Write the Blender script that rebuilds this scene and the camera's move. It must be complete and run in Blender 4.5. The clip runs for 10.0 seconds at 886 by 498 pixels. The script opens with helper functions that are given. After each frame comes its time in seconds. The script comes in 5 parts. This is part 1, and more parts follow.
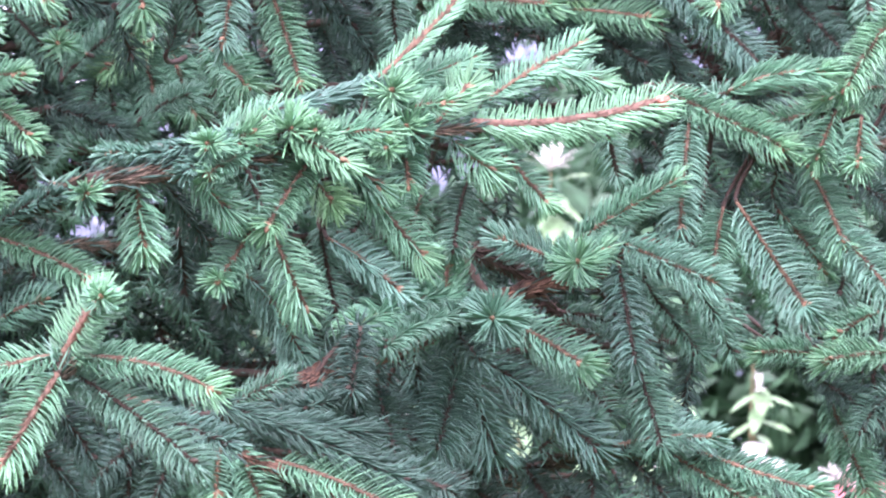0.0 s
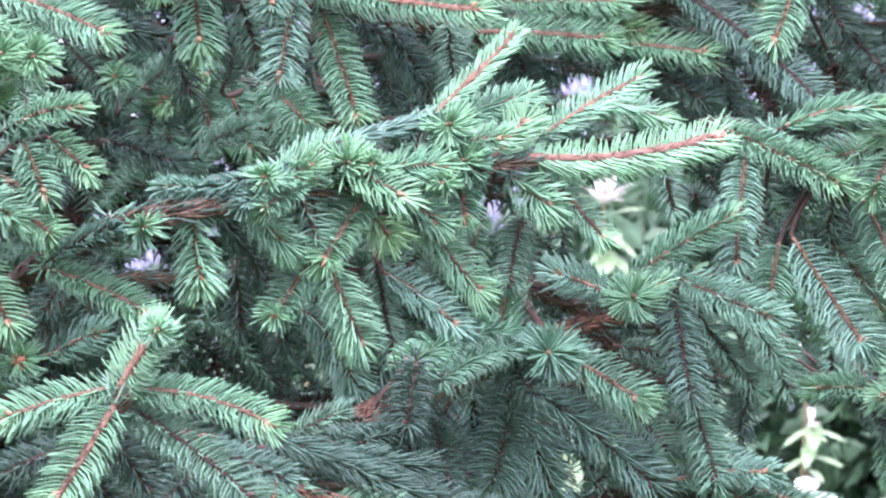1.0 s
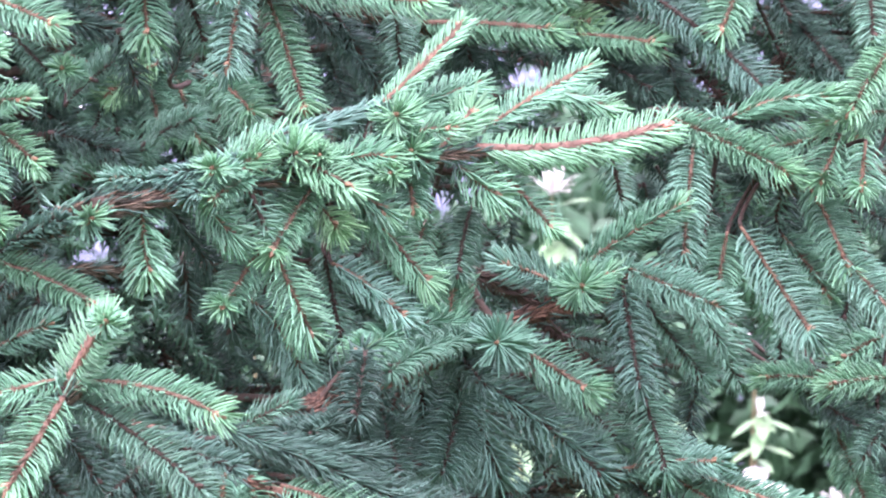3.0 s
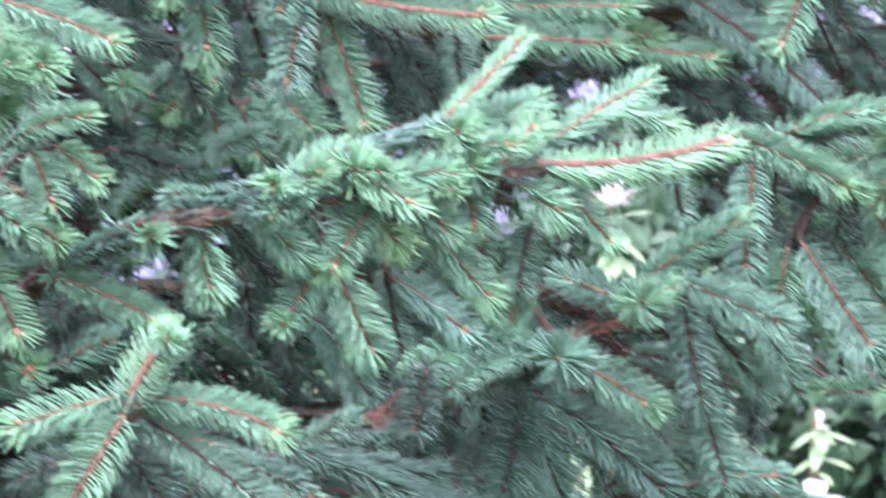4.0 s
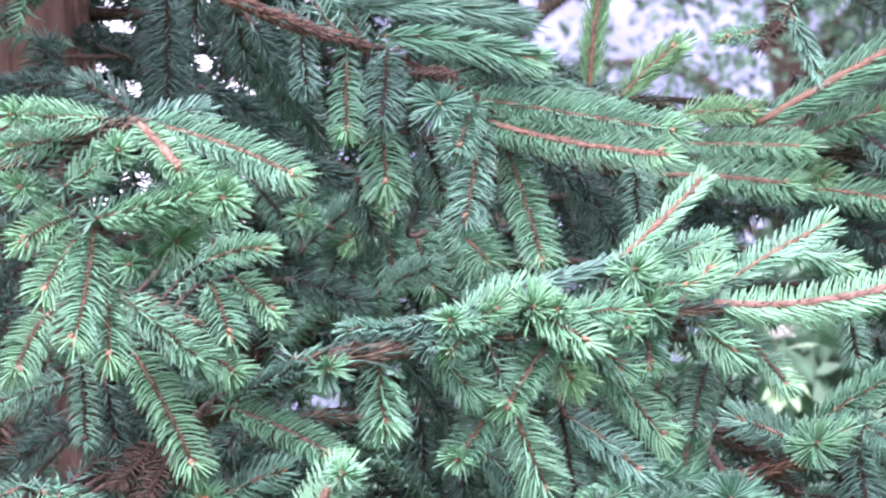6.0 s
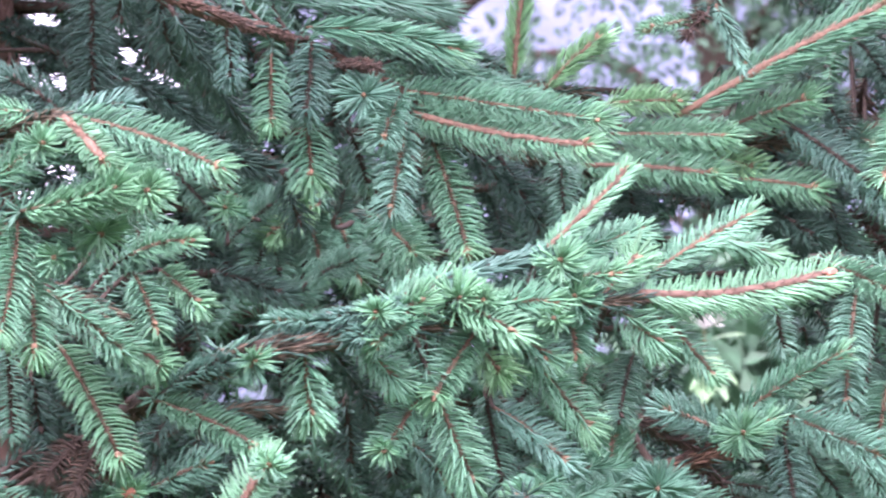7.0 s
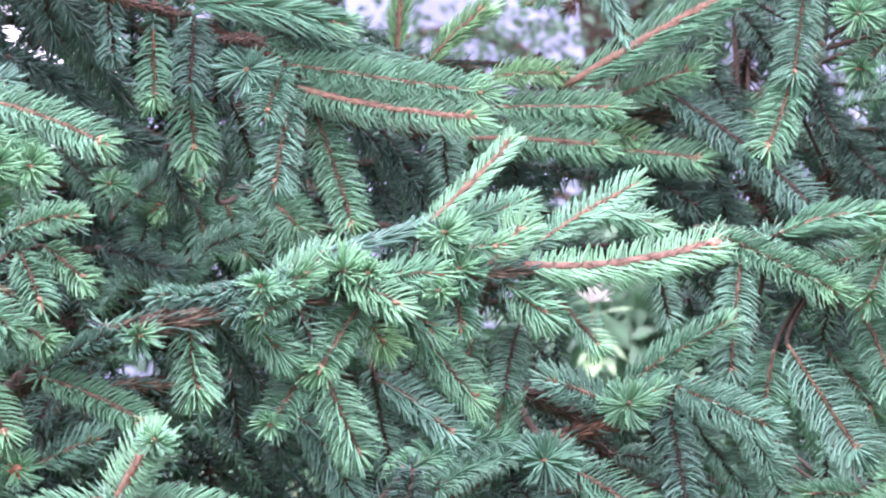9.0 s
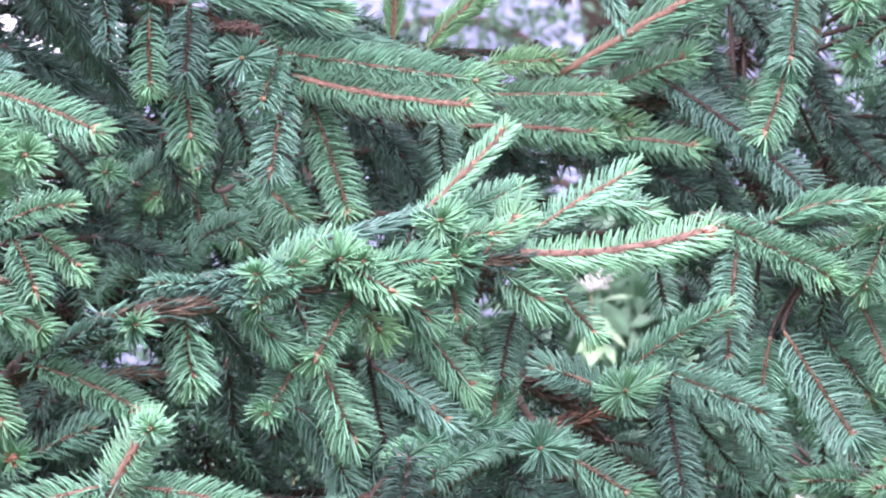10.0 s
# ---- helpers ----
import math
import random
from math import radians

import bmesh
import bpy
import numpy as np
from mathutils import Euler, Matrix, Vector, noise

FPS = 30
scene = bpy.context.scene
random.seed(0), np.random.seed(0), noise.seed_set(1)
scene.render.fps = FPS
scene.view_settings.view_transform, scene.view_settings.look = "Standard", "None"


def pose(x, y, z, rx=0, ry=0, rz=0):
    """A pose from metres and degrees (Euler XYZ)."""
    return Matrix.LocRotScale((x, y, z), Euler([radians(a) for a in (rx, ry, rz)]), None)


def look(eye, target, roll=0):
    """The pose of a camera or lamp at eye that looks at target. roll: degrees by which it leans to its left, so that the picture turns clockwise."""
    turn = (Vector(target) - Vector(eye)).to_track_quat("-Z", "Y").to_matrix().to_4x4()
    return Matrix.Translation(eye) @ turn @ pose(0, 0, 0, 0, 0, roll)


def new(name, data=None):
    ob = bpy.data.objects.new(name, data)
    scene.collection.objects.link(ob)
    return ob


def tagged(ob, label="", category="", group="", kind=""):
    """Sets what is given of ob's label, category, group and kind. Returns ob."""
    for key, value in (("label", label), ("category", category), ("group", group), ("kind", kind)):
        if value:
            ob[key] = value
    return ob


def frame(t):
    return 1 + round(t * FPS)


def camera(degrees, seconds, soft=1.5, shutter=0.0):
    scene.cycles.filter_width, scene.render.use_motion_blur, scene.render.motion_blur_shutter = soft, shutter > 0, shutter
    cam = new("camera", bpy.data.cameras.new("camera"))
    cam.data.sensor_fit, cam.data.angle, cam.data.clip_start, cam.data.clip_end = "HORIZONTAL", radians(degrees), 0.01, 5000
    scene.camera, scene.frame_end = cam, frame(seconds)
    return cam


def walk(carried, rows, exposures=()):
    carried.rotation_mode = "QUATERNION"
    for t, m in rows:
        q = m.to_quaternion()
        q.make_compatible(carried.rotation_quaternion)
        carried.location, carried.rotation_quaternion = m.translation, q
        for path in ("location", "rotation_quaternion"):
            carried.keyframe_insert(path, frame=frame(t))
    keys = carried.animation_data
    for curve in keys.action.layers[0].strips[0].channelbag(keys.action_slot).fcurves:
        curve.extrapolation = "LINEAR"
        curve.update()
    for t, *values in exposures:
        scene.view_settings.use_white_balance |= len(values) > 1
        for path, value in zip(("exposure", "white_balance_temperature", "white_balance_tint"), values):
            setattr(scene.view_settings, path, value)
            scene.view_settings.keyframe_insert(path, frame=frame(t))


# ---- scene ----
LENS = 7.0
cam = camera(LENS, 10.0, soft=2.15, shutter=0.5)
cam.data.dof.use_dof, cam.data.dof.focus_distance, cam.data.dof.aperture_fstop = True, 4.8, 50.0
# seconds, x, z, yaw, pitch, roll: the camera is held out by hand and sways as it turns
ROWS = [
    (0, 0.0049, 1.6003, -0.0108, -0.3067, -0.0106),
    (0.5, 0.0049, 1.6020, 0.1167, -0.1890, -0.1649),
    (1, 0.0009, 1.6016, 0.3864, -0.0505, -0.2136),
    (1.5, 0.0003, 1.6015, 0.4295, 0.0391, -0.0481),
    (2, 0.0037, 1.6007, 0.0167, 0.0844, 0.1962),
    (2.5, 0.0000, 1.6000, 0.0000, 0.0000, 0.0000),
    (2.7, 0.0004, 1.5999, -0.0093, -0.0439, 0.0037),
    (3.8, 0.0014, 1.6008, 0.0122, -0.2025, 0.0881),
    (4, -0.0009, 1.6039, 0.4349, -0.0255, 0.1321),
    (4.2, -0.0074, 1.6076, 0.7837, 0.1704, -0.3000),
    (4.5, -0.0149, 1.6129, 1.1495, 0.4324, -0.7288),
    (5, -0.0201, 1.6130, 1.7073, 0.5699, -1.0178),
    (5.2, -0.0192, 1.6112, 1.8175, 0.6146, -1.1131),
    (6.3, -0.0126, 1.6170, 1.5300, 0.9500, -0.8667),
    (6.5, -0.0130, 1.6150, 1.4218, 0.9541, -0.7062),
    (7, -0.0116, 1.6155, 1.1218, 0.8428, -0.6984),
    (7.5, -0.0068, 1.6140, 0.6545, 0.8478, -0.3714),
    (8, -0.0047, 1.6145, 0.3574, 0.8325, -0.0273),
    (8.5, -0.0046, 1.6144, 0.1490, 0.8212, 0.0622),
    (9, -0.0086, 1.6114, 0.2412, 0.6867, -0.1550),
    (9.5, -0.0090, 1.6120, 0.2658, 0.6266, -0.1906),
    (10, -0.0044, 1.6113, 0.2580, 0.5934, 0.0002),
]
walk(cam, [(t, pose(x, 0, z, 0, 0, yaw) @ pose(0, 0, 0, pitch) @ pose(0, 0, 0, 90, roll)) for t, x, z, yaw, pitch, roll in ROWS],
     exposures=[(0.0, 2.97, 5990, 39.6), (5.5, 3.03, 5990, 38.3), (7.5, 2.90, 6000, 37.7), (10.0, 2.89, 6000, 37.7)])

# ---- light: a bright overcast sky ----
world = bpy.data.worlds.new("overcast_sky")
scene.world = world
world.use_nodes = True
wn, wl = world.node_tree.nodes, world.node_tree.links
wn.clear()
sky = wn.new("ShaderNodeTexSky")
sky.sky_type, sky.sun_disc = "NISHITA", False
sky.sun_elevation, sky.sun_rotation = radians(50), radians(200)
sky.dust_density, sky.air_density, sky.ozone_density = 5.0, 1.0, 1.0
cloud = wn.new("ShaderNodeMix")
cloud.data_type = "RGBA"
cloud.inputs["Factor"].default_value = 0.8
cloud.inputs["B"].default_value = (8.4, 8.2, 9.0, 1)
back = wn.new("ShaderNodeBackground")
back.inputs["Strength"].default_value = 0.078
out = wn.new("ShaderNodeOutputWorld")
wl.new(sky.outputs[0], cloud.inputs["A"])
wl.new(cloud.outputs["Result"], back.inputs["Color"])
wl.new(back.outputs[0], out.inputs["Surface"])
sun = new("sun", bpy.data.lights.new("sun", "SUN"))
sun.data.energy, sun.data.angle, sun.data.color = 1.5, radians(70), (1.0, 0.985, 0.96)
sun.matrix_world = look((-1.2, 1.6, 7.0), (0, 5.0, 1.0))


# ---- materials ----
def material(name, colors, rough=0.5, spec=0.4, scale=60.0, bump=0.0, vary=0.65, subsurface=0.0, island=True, stretch=(1, 1, 1)):
    """A surface that mixes three colours by object, by island and by a fine grain."""
    m = bpy.data.materials.new(name)
    m.use_nodes = True
    n, l = m.node_tree.nodes, m.node_tree.links
    bsdf = n["Principled BSDF"]
    info, geo, coord = n.new("ShaderNodeObjectInfo"), n.new("ShaderNodeNewGeometry"), n.new("ShaderNodeTexCoord")
    mapping = n.new("ShaderNodeMapping")
    mapping.inputs["Scale"].default_value = stretch
    grain = n.new("ShaderNodeTexNoise")
    grain.inputs["Scale"].default_value, grain.inputs["Detail"].default_value = scale, 6
    l.new(coord.outputs["Object"], mapping.inputs["Vector"])
    l.new(mapping.outputs[0], grain.inputs["Vector"])
    a = n.new("ShaderNodeMix")
    a.data_type = "RGBA"
    a.inputs["A"].default_value, a.inputs["B"].default_value = (*colors[0], 1), (*colors[1], 1)
    l.new((geo.outputs["Random Per Island"] if island else grain.outputs["Fac"]), a.inputs["Factor"])
    b = n.new("ShaderNodeMix")
    b.data_type = "RGBA"
    b.inputs["B"].default_value = (*colors[2], 1)
    amount = n.new("ShaderNodeMath")
    amount.operation = "MULTIPLY"
    amount.inputs[1].default_value = vary
    l.new(info.outputs["Random"], amount.inputs[0])
    l.new(amount.outputs[0], b.inputs["Factor"])
    l.new(a.outputs["Result"], b.inputs["A"])
    shade = n.new("ShaderNodeMix")
    shade.data_type, shade.blend_type = "RGBA", "MULTIPLY"
    ramp = n.new("ShaderNodeMapRange")
    ramp.inputs["From Min"].default_value, ramp.inputs["From Max"].default_value = 0.3, 0.7
    ramp.inputs["To Min"].default_value, ramp.inputs["To Max"].default_value = 0.65, 1.25
    l.new(grain.outputs["Fac"], ramp.inputs["Value"])
    shade.inputs["Factor"].default_value = 1.0
    l.new(b.outputs["Result"], shade.inputs["A"])
    l.new(ramp.outputs[0], shade.inputs["B"])
    l.new(shade.outputs["Result"], bsdf.inputs["Base Color"])
    bsdf.inputs["Roughness"].default_value = rough
    bsdf.inputs["Specular IOR Level"].default_value = spec
    if subsurface:
        bsdf.inputs["Transmission Weight"].default_value = 0.0
        leaf = n.new("ShaderNodeBsdfTranslucent")
        mix = n.new("ShaderNodeMixShader")
        mix.inputs[0].default_value = subsurface
        l.new(shade.outputs["Result"], leaf.inputs["Color"])
        l.new(bsdf.outputs[0], mix.inputs[1])
        l.new(leaf.outputs[0], mix.inputs[2])
        l.new(mix.outputs[0], n["Material Output"].inputs["Surface"])
    if bump:
        bp = n.new("ShaderNodeBump")
        bp.inputs["Strength"].default_value, bp.inputs["Distance"].default_value = bump, 0.002
        l.new(grain.outputs["Fac"], bp.inputs["Height"])
        l.new(bp.outputs[0], bsdf.inputs["Normal"])
    return m


NEEDLE = {
    "g": material("needle_green", [(0.055, 0.168, 0.101), (0.150, 0.325, 0.211), (0.097, 0.245, 0.127)], 0.42, 0.45),
    "f": material("needle_outer", [(0.067, 0.200, 0.114), (0.175, 0.372, 0.237), (0.133, 0.308, 0.150)], 0.42, 0.45),
    "b": material("needle_bluish", [(0.066, 0.172, 0.118), (0.176, 0.342, 0.254), (0.104, 0.246, 0.160)], 0.42, 0.45),
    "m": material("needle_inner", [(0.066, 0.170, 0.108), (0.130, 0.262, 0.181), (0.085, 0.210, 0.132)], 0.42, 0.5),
    # darker needle copy with the boughs' shade put into its colour
    "s": material("needle_shaded", [(0.048, 0.126, 0.089), (0.112, 0.226, 0.171), (0.067, 0.160, 0.114)], 0.44, 0.45),
    # old needles; their colour also carries the shade deep among the boughs
    "d": material("needle_old_shaded", [(0.025, 0.063, 0.046), (0.069, 0.133, 0.100), (0.039, 0.089, 0.062)], 0.45, 0.26),
    "y": material("needle_lime", [(0.110, 0.280, 0.122), (0.240, 0.440, 0.230), (0.170, 0.360, 0.160)], 0.42, 0.45),
    "x": material("needle_dry", [(0.054, 0.042, 0.032), (0.117, 0.074, 0.053), (0.077, 0.047, 0.038)], 0.7, 0.2),
}
FRESH = material("needle_fresh_tip", [(0.090, 0.247, 0.127), (0.185, 0.378, 0.224), (0.134, 0.312, 0.151)], 0.42, 0.45)
STEM = material("shoot_bark", [(0.066, 0.042, 0.030), (0.270, 0.165, 0.105), (0.098, 0.060, 0.042)], 0.65, 0.25, 300, 0.6)
YOUNG = material("young_shoot_bark", [(0.075, 0.040, 0.028), (0.340, 0.205, 0.140), (0.150, 0.084, 0.060)], 0.6, 0.3, 300, 0.6)
REDBUD = material("swollen_bud", [(0.420, 0.160, 0.110), (0.600, 0.270, 0.190), (0.500, 0.200, 0.140)], 0.55, 0.3, 400, 0.4, island=False)
BUD = material("bud_scale", [(0.170, 0.100, 0.060), (0.330, 0.205, 0.125), (0.230, 0.140, 0.090)], 0.55, 0.3, 400, 0.4, island=False)
OLDSTEM = material("twig_bark", [(0.045, 0.033, 0.027), (0.088, 0.059, 0.045), (0.048, 0.036, 0.030)], 0.8, 0.2, 400, 0.7, island=False)
BARK = material("branch_bark", [(0.030, 0.024, 0.019), (0.086, 0.056, 0.040), (0.046, 0.035, 0.028)], 0.85, 0.2, 180, 1.0, island=False)
FLAKE = material("bark_flake", [(0.041, 0.040, 0.028), (0.184, 0.128, 0.085), (0.080, 0.076, 0.051)], 0.85, 0.2, 300, 0.6)
REDFLAKE = material("red_bark_flake", [(0.049, 0.028, 0.020), (0.187, 0.109, 0.072), (0.103, 0.062, 0.044)], 0.8, 0.2, 300, 0.6)
TRUNK = material("trunk_bark", [(0.070, 0.040, 0.032), (0.300, 0.185, 0.145), (0.170, 0.102, 0.082)], 0.9, 0.15, 60, 1.0, island=False, stretch=(1, 1, 0.35))


# ---- mesh tools ----
def unit(v):
    return v / np.maximum(np.linalg.norm(v, axis=-1, keepdims=True), 1e-9)


def mesh_object(name, verts, faces, mats, which, parent=None, smooth=True):
    me = bpy.data.meshes.new(name)
    me.from_pydata(verts, [], faces)
    for m in mats:
        me.materials.append(m)
    me.polygons.foreach_set("material_index", np.asarray(which, dtype=np.int32))
    me.polygons.foreach_set("use_smooth", np.full(len(faces), smooth))
    me.update()
    ob = new(name, me)
    ob.parent = parent
    return ob


def tube(path, radii, sides=7, rng=None, rough=0.0):
    """Vertices and faces of a closed, tapered, slightly knobbly tube along a path."""
    path = np.asarray(path, float)
    n = len(path)
    tan = unit(np.gradient(path, axis=0))
    ref = np.array([0.13, 0.31, 0.94]) if abs(tan[:, 2]).mean() < 0.8 else np.array([1.0, 0.2, 0.1])
    a = unit(np.cross(tan, ref))
    b = np.cross(tan, a)
    ang = np.arange(sides) * 2 * np.pi / sides
    r = np.asarray(radii, float)[:, None] * (1 + (rng.normal(0, rough, (n, sides)) if rng is not None and rough else 0))
    v = path[:, None] + r[..., None] * (np.cos(ang)[None, :, None] * a[:, None] + np.sin(ang)[None, :, None] * b[:, None])
    v = v.reshape(-1, 3)
    i, j = np.meshgrid(np.arange(n - 1), np.arange(sides), indexing="ij")
    k = (j + 1) % sides
    f = np.stack([i * sides + j, i * sides + k, (i + 1) * sides + k, (i + 1) * sides + j], -1).reshape(-1, 4)
    faces = [tuple(q) for q in f.tolist()]
    faces += [tuple(range(sides - 1, -1, -1)), tuple(range((n - 1) * sides, n * sides))]
    return v, faces


def spline(points, n):
    """A smooth path of n places through a few points."""
    p = np.asarray(points, float)
    p = np.vstack([2 * p[0] - p[1], p, 2 * p[-1] - p[-2]])
    u = np.linspace(0, len(p) - 3 - 1e-6, n)
    i = u.astype(int)
    t = (u - i)[:, None]
    a, b, c, d = p[i], p[i + 1], p[i + 2], p[i + 3]
    return 0.5 * (2 * b + (c - a) * t + (2 * a - 5 * b + 4 * c - d) * t**2 + (3 * b - a - 3 * c + d) * t**3)


def needles(path, count, length, rng, detail=2, flat=0.36, spread=(68, 58), tip=20, thick=0.00093, start=0.03, bare=2.0, skin=None, curl=0.18, comb=False):
    """Needles along a path: vertices, faces, and each needle's place on the stem from 0 to 1."""
    n = len(path)
    tan = unit(np.gradient(path, axis=0))
    s = np.concatenate([start + (1 - start) * (np.arange(count) + rng.random(count)) / count, np.full(tip, 1.0)])
    k = np.minimum((s * (n - 1)).astype(int), n - 2)
    w = (s * (n - 1) - k)[:, None]
    base = path[k] * (1 - w) + path[k + 1] * w
    T = unit(tan[k] * (1 - w) + tan[k + 1] * w)
    up = np.array([0.0, -0.75, 0.55])
    N = unit(up - (T @ up)[:, None] * T + 1e-4)
    A = np.cross(T, N)
    m = len(s)
    if comb:
        phi = (np.arange(m) % 7) * 2.6928 + 0.013 * np.arange(m) + rng.normal(0, 0.13, m)
    else:
        phi = np.arange(m) * 2.39996 + rng.normal(0, 0.35, m)
    phi = phi - 0.5 * 2 * flat * np.sin(2 * phi) * 0.9
    phi = np.where(np.sin(phi) > bare, -phi, phi)
    if skin is not None:
        base = base + (np.cos(phi)[:, None] * A + np.sin(phi)[:, None] * N) * np.interp(s, np.linspace(0, 1, n), skin)[:, None] * 0.93
    lift = (np.cos(phi)[:, None] * A + np.sin(phi)[:, None] * N)[:, 2] * (1 - np.abs(T[:, 2]))
    alpha = np.radians(spread[0] - 20 * lift + (spread[1] - spread[0]) * np.clip((s - 0.6) / 0.4, 0, 1) ** 1.5 + rng.normal(0, 5 if comb else 8, m))
    if tip:
        alpha[-tip:] = np.radians(rng.uniform(22, 86, tip))
        phi[-tip:] = rng.random(tip) * 6.2832
    out_dir = np.cos(alpha)[:, None] * T + np.sin(alpha)[:, None] * (np.cos(phi)[:, None] * A + np.sin(phi)[:, None] * N)
    out_dir = unit(out_dir + np.array([0, 0, 0.10]) + rng.normal(0, 0.04 if comb else 0.07, (m, 3)))
    size = length * rng.uniform(0.86 if comb else 0.78, 1.1, m) * (1 - 0.2 * np.clip(lift, 0, 1)) * np.clip(0.72 + s * 1.2, 0, 1) * np.where(s > 0.95, 0.8, 1.0)
    if tip:
        size[-tip:] *= rng.uniform(0.65, 1.05, tip)
    bend = unit(T + np.array([0, 0, 0.12])) * (curl * (1 - 0.5 * lift) + rng.normal(0, 0.08, m))[:, None]
    side = unit(np.cross(out_dir, T + 1e-3))
    top = np.cross(side, out_dir)
    steps = (((0.0, 1.25),), ((0.0, 1.0), (0.6, 0.95)), ((0.0, 0.85), (0.5, 1.05), (0.9, 0.8)))[detail]
    ring = []
    for q, wide in steps:
        c = base + size[:, None] * (q * out_dir + q * q * bend)
        for g in range(3):
            an = g * 2 * np.pi / 3 + 0.5
            ring.append(c + thick * wide * (np.cos(an) * side * 1.15 + np.sin(an) * top * 0.8))
    ring.append(base + size[:, None] * (out_dir + bend))
    v = np.stack(ring, 1)
    per = v.shape[1]
    quads, tris = [], []
    for q in range(len(steps) - 1):
        for g in range(3):
            h = (g + 1) % 3
            quads.append((3 * q + g, 3 * q + h, 3 * q + 3 + h, 3 * q + 3 + g))
    e = 3 * (len(steps) - 1)
    for g in range(3):
        tris.append((e + g, e + (g + 1) % 3, per - 1))
    off = (np.arange(m) * per)[:, None, None]
    fq = (np.array(quads)[None] + off).reshape(-1, 4).tolist() if quads else []
    ft = (np.array(tris)[None] + off).reshape(-1, 3).tolist()
    return v.reshape(-1, 3), fq + ft, np.concatenate([np.repeat(s, len(quads)), np.repeat(s, len(tris))])


def bud(at, along, size, rng):
    """A small pointed bud at the end of a shoot."""
    along = np.asarray(along)
    p = [at + along * size * q for q in (-0.3, 0.3, 0.9, 1.5, 1.9)]
    return tube(p, [size * 0.45, size * 0.62, size * 0.55, size * 0.3, size * 0.05], 6, rng, 0.05)


class Pile:
    """Gathers pieces of one mesh."""

    def __init__(self):
        self.v, self.f, self.m, self.n = [], [], [], 0

    def add(self, v, f, slot):
        f = [tuple(i + self.n for i in q) for q in f]
        self.v.append(np.asarray(v))
        self.f += f
        self.m += [slot] * len(f) if isinstance(slot, int) else list(slot)
        self.n += len(v)


# ---- the spruce ----
count_of_shoots = 0
spruce = tagged(new("spruce_tree"), "young spruce with blue-green needles on drooping orange-brown shoots", "spruce tree")


def branch(radii, *points, flakes=True, scaly=False):
    """A limb of the spruce: tapered bark with old scars and pegs. Returns it with its path."""
    rng = np.random.default_rng(len(points) * 17 + int(abs(points[0][0]) * 1000))
    path = spline(points, 8 * len(points))
    path += np.cumsum(rng.normal(0, 0.0004, path.shape), axis=0)
    r = np.linspace(radii[0], radii[1], len(path)) / 1000
    r = r * (1 + 0.25 * (rng.random(len(path)) > 0.82))
    pile = Pile()
    pile.add(*tube(path, r, 9, rng, 0.07), 0)
    ob = mesh_object("branch", np.concatenate(pile.v), pile.f, [BARK], pile.m, spruce)
    if flakes:
        v, f, _ = needles(path, int(4600 * np.linalg.norm(np.diff(path, axis=0), axis=1).sum()), 0.008 if scaly else 0.012, rng, 1, 0.0, (10, 9) if scaly else (7, 6), 0, 0.0011 if scaly else 0.00075, skin=r)
        tagged(mesh_object("bark", v, f, [REDFLAKE if scaly else FLAKE], [0] * len(f), ob), "red-brown peeling bark scales", kind="stuff")
    v, f, _ = needles(path, int((120 if scaly else 500 if flakes else 1700) * np.linalg.norm(np.diff(path, axis=0), axis=1).sum()), 0.017, rng, 1, 0.0, (30, 24), 0, 0.0009, skin=r)
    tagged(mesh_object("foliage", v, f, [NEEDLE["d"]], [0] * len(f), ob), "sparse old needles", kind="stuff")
    return ob, path


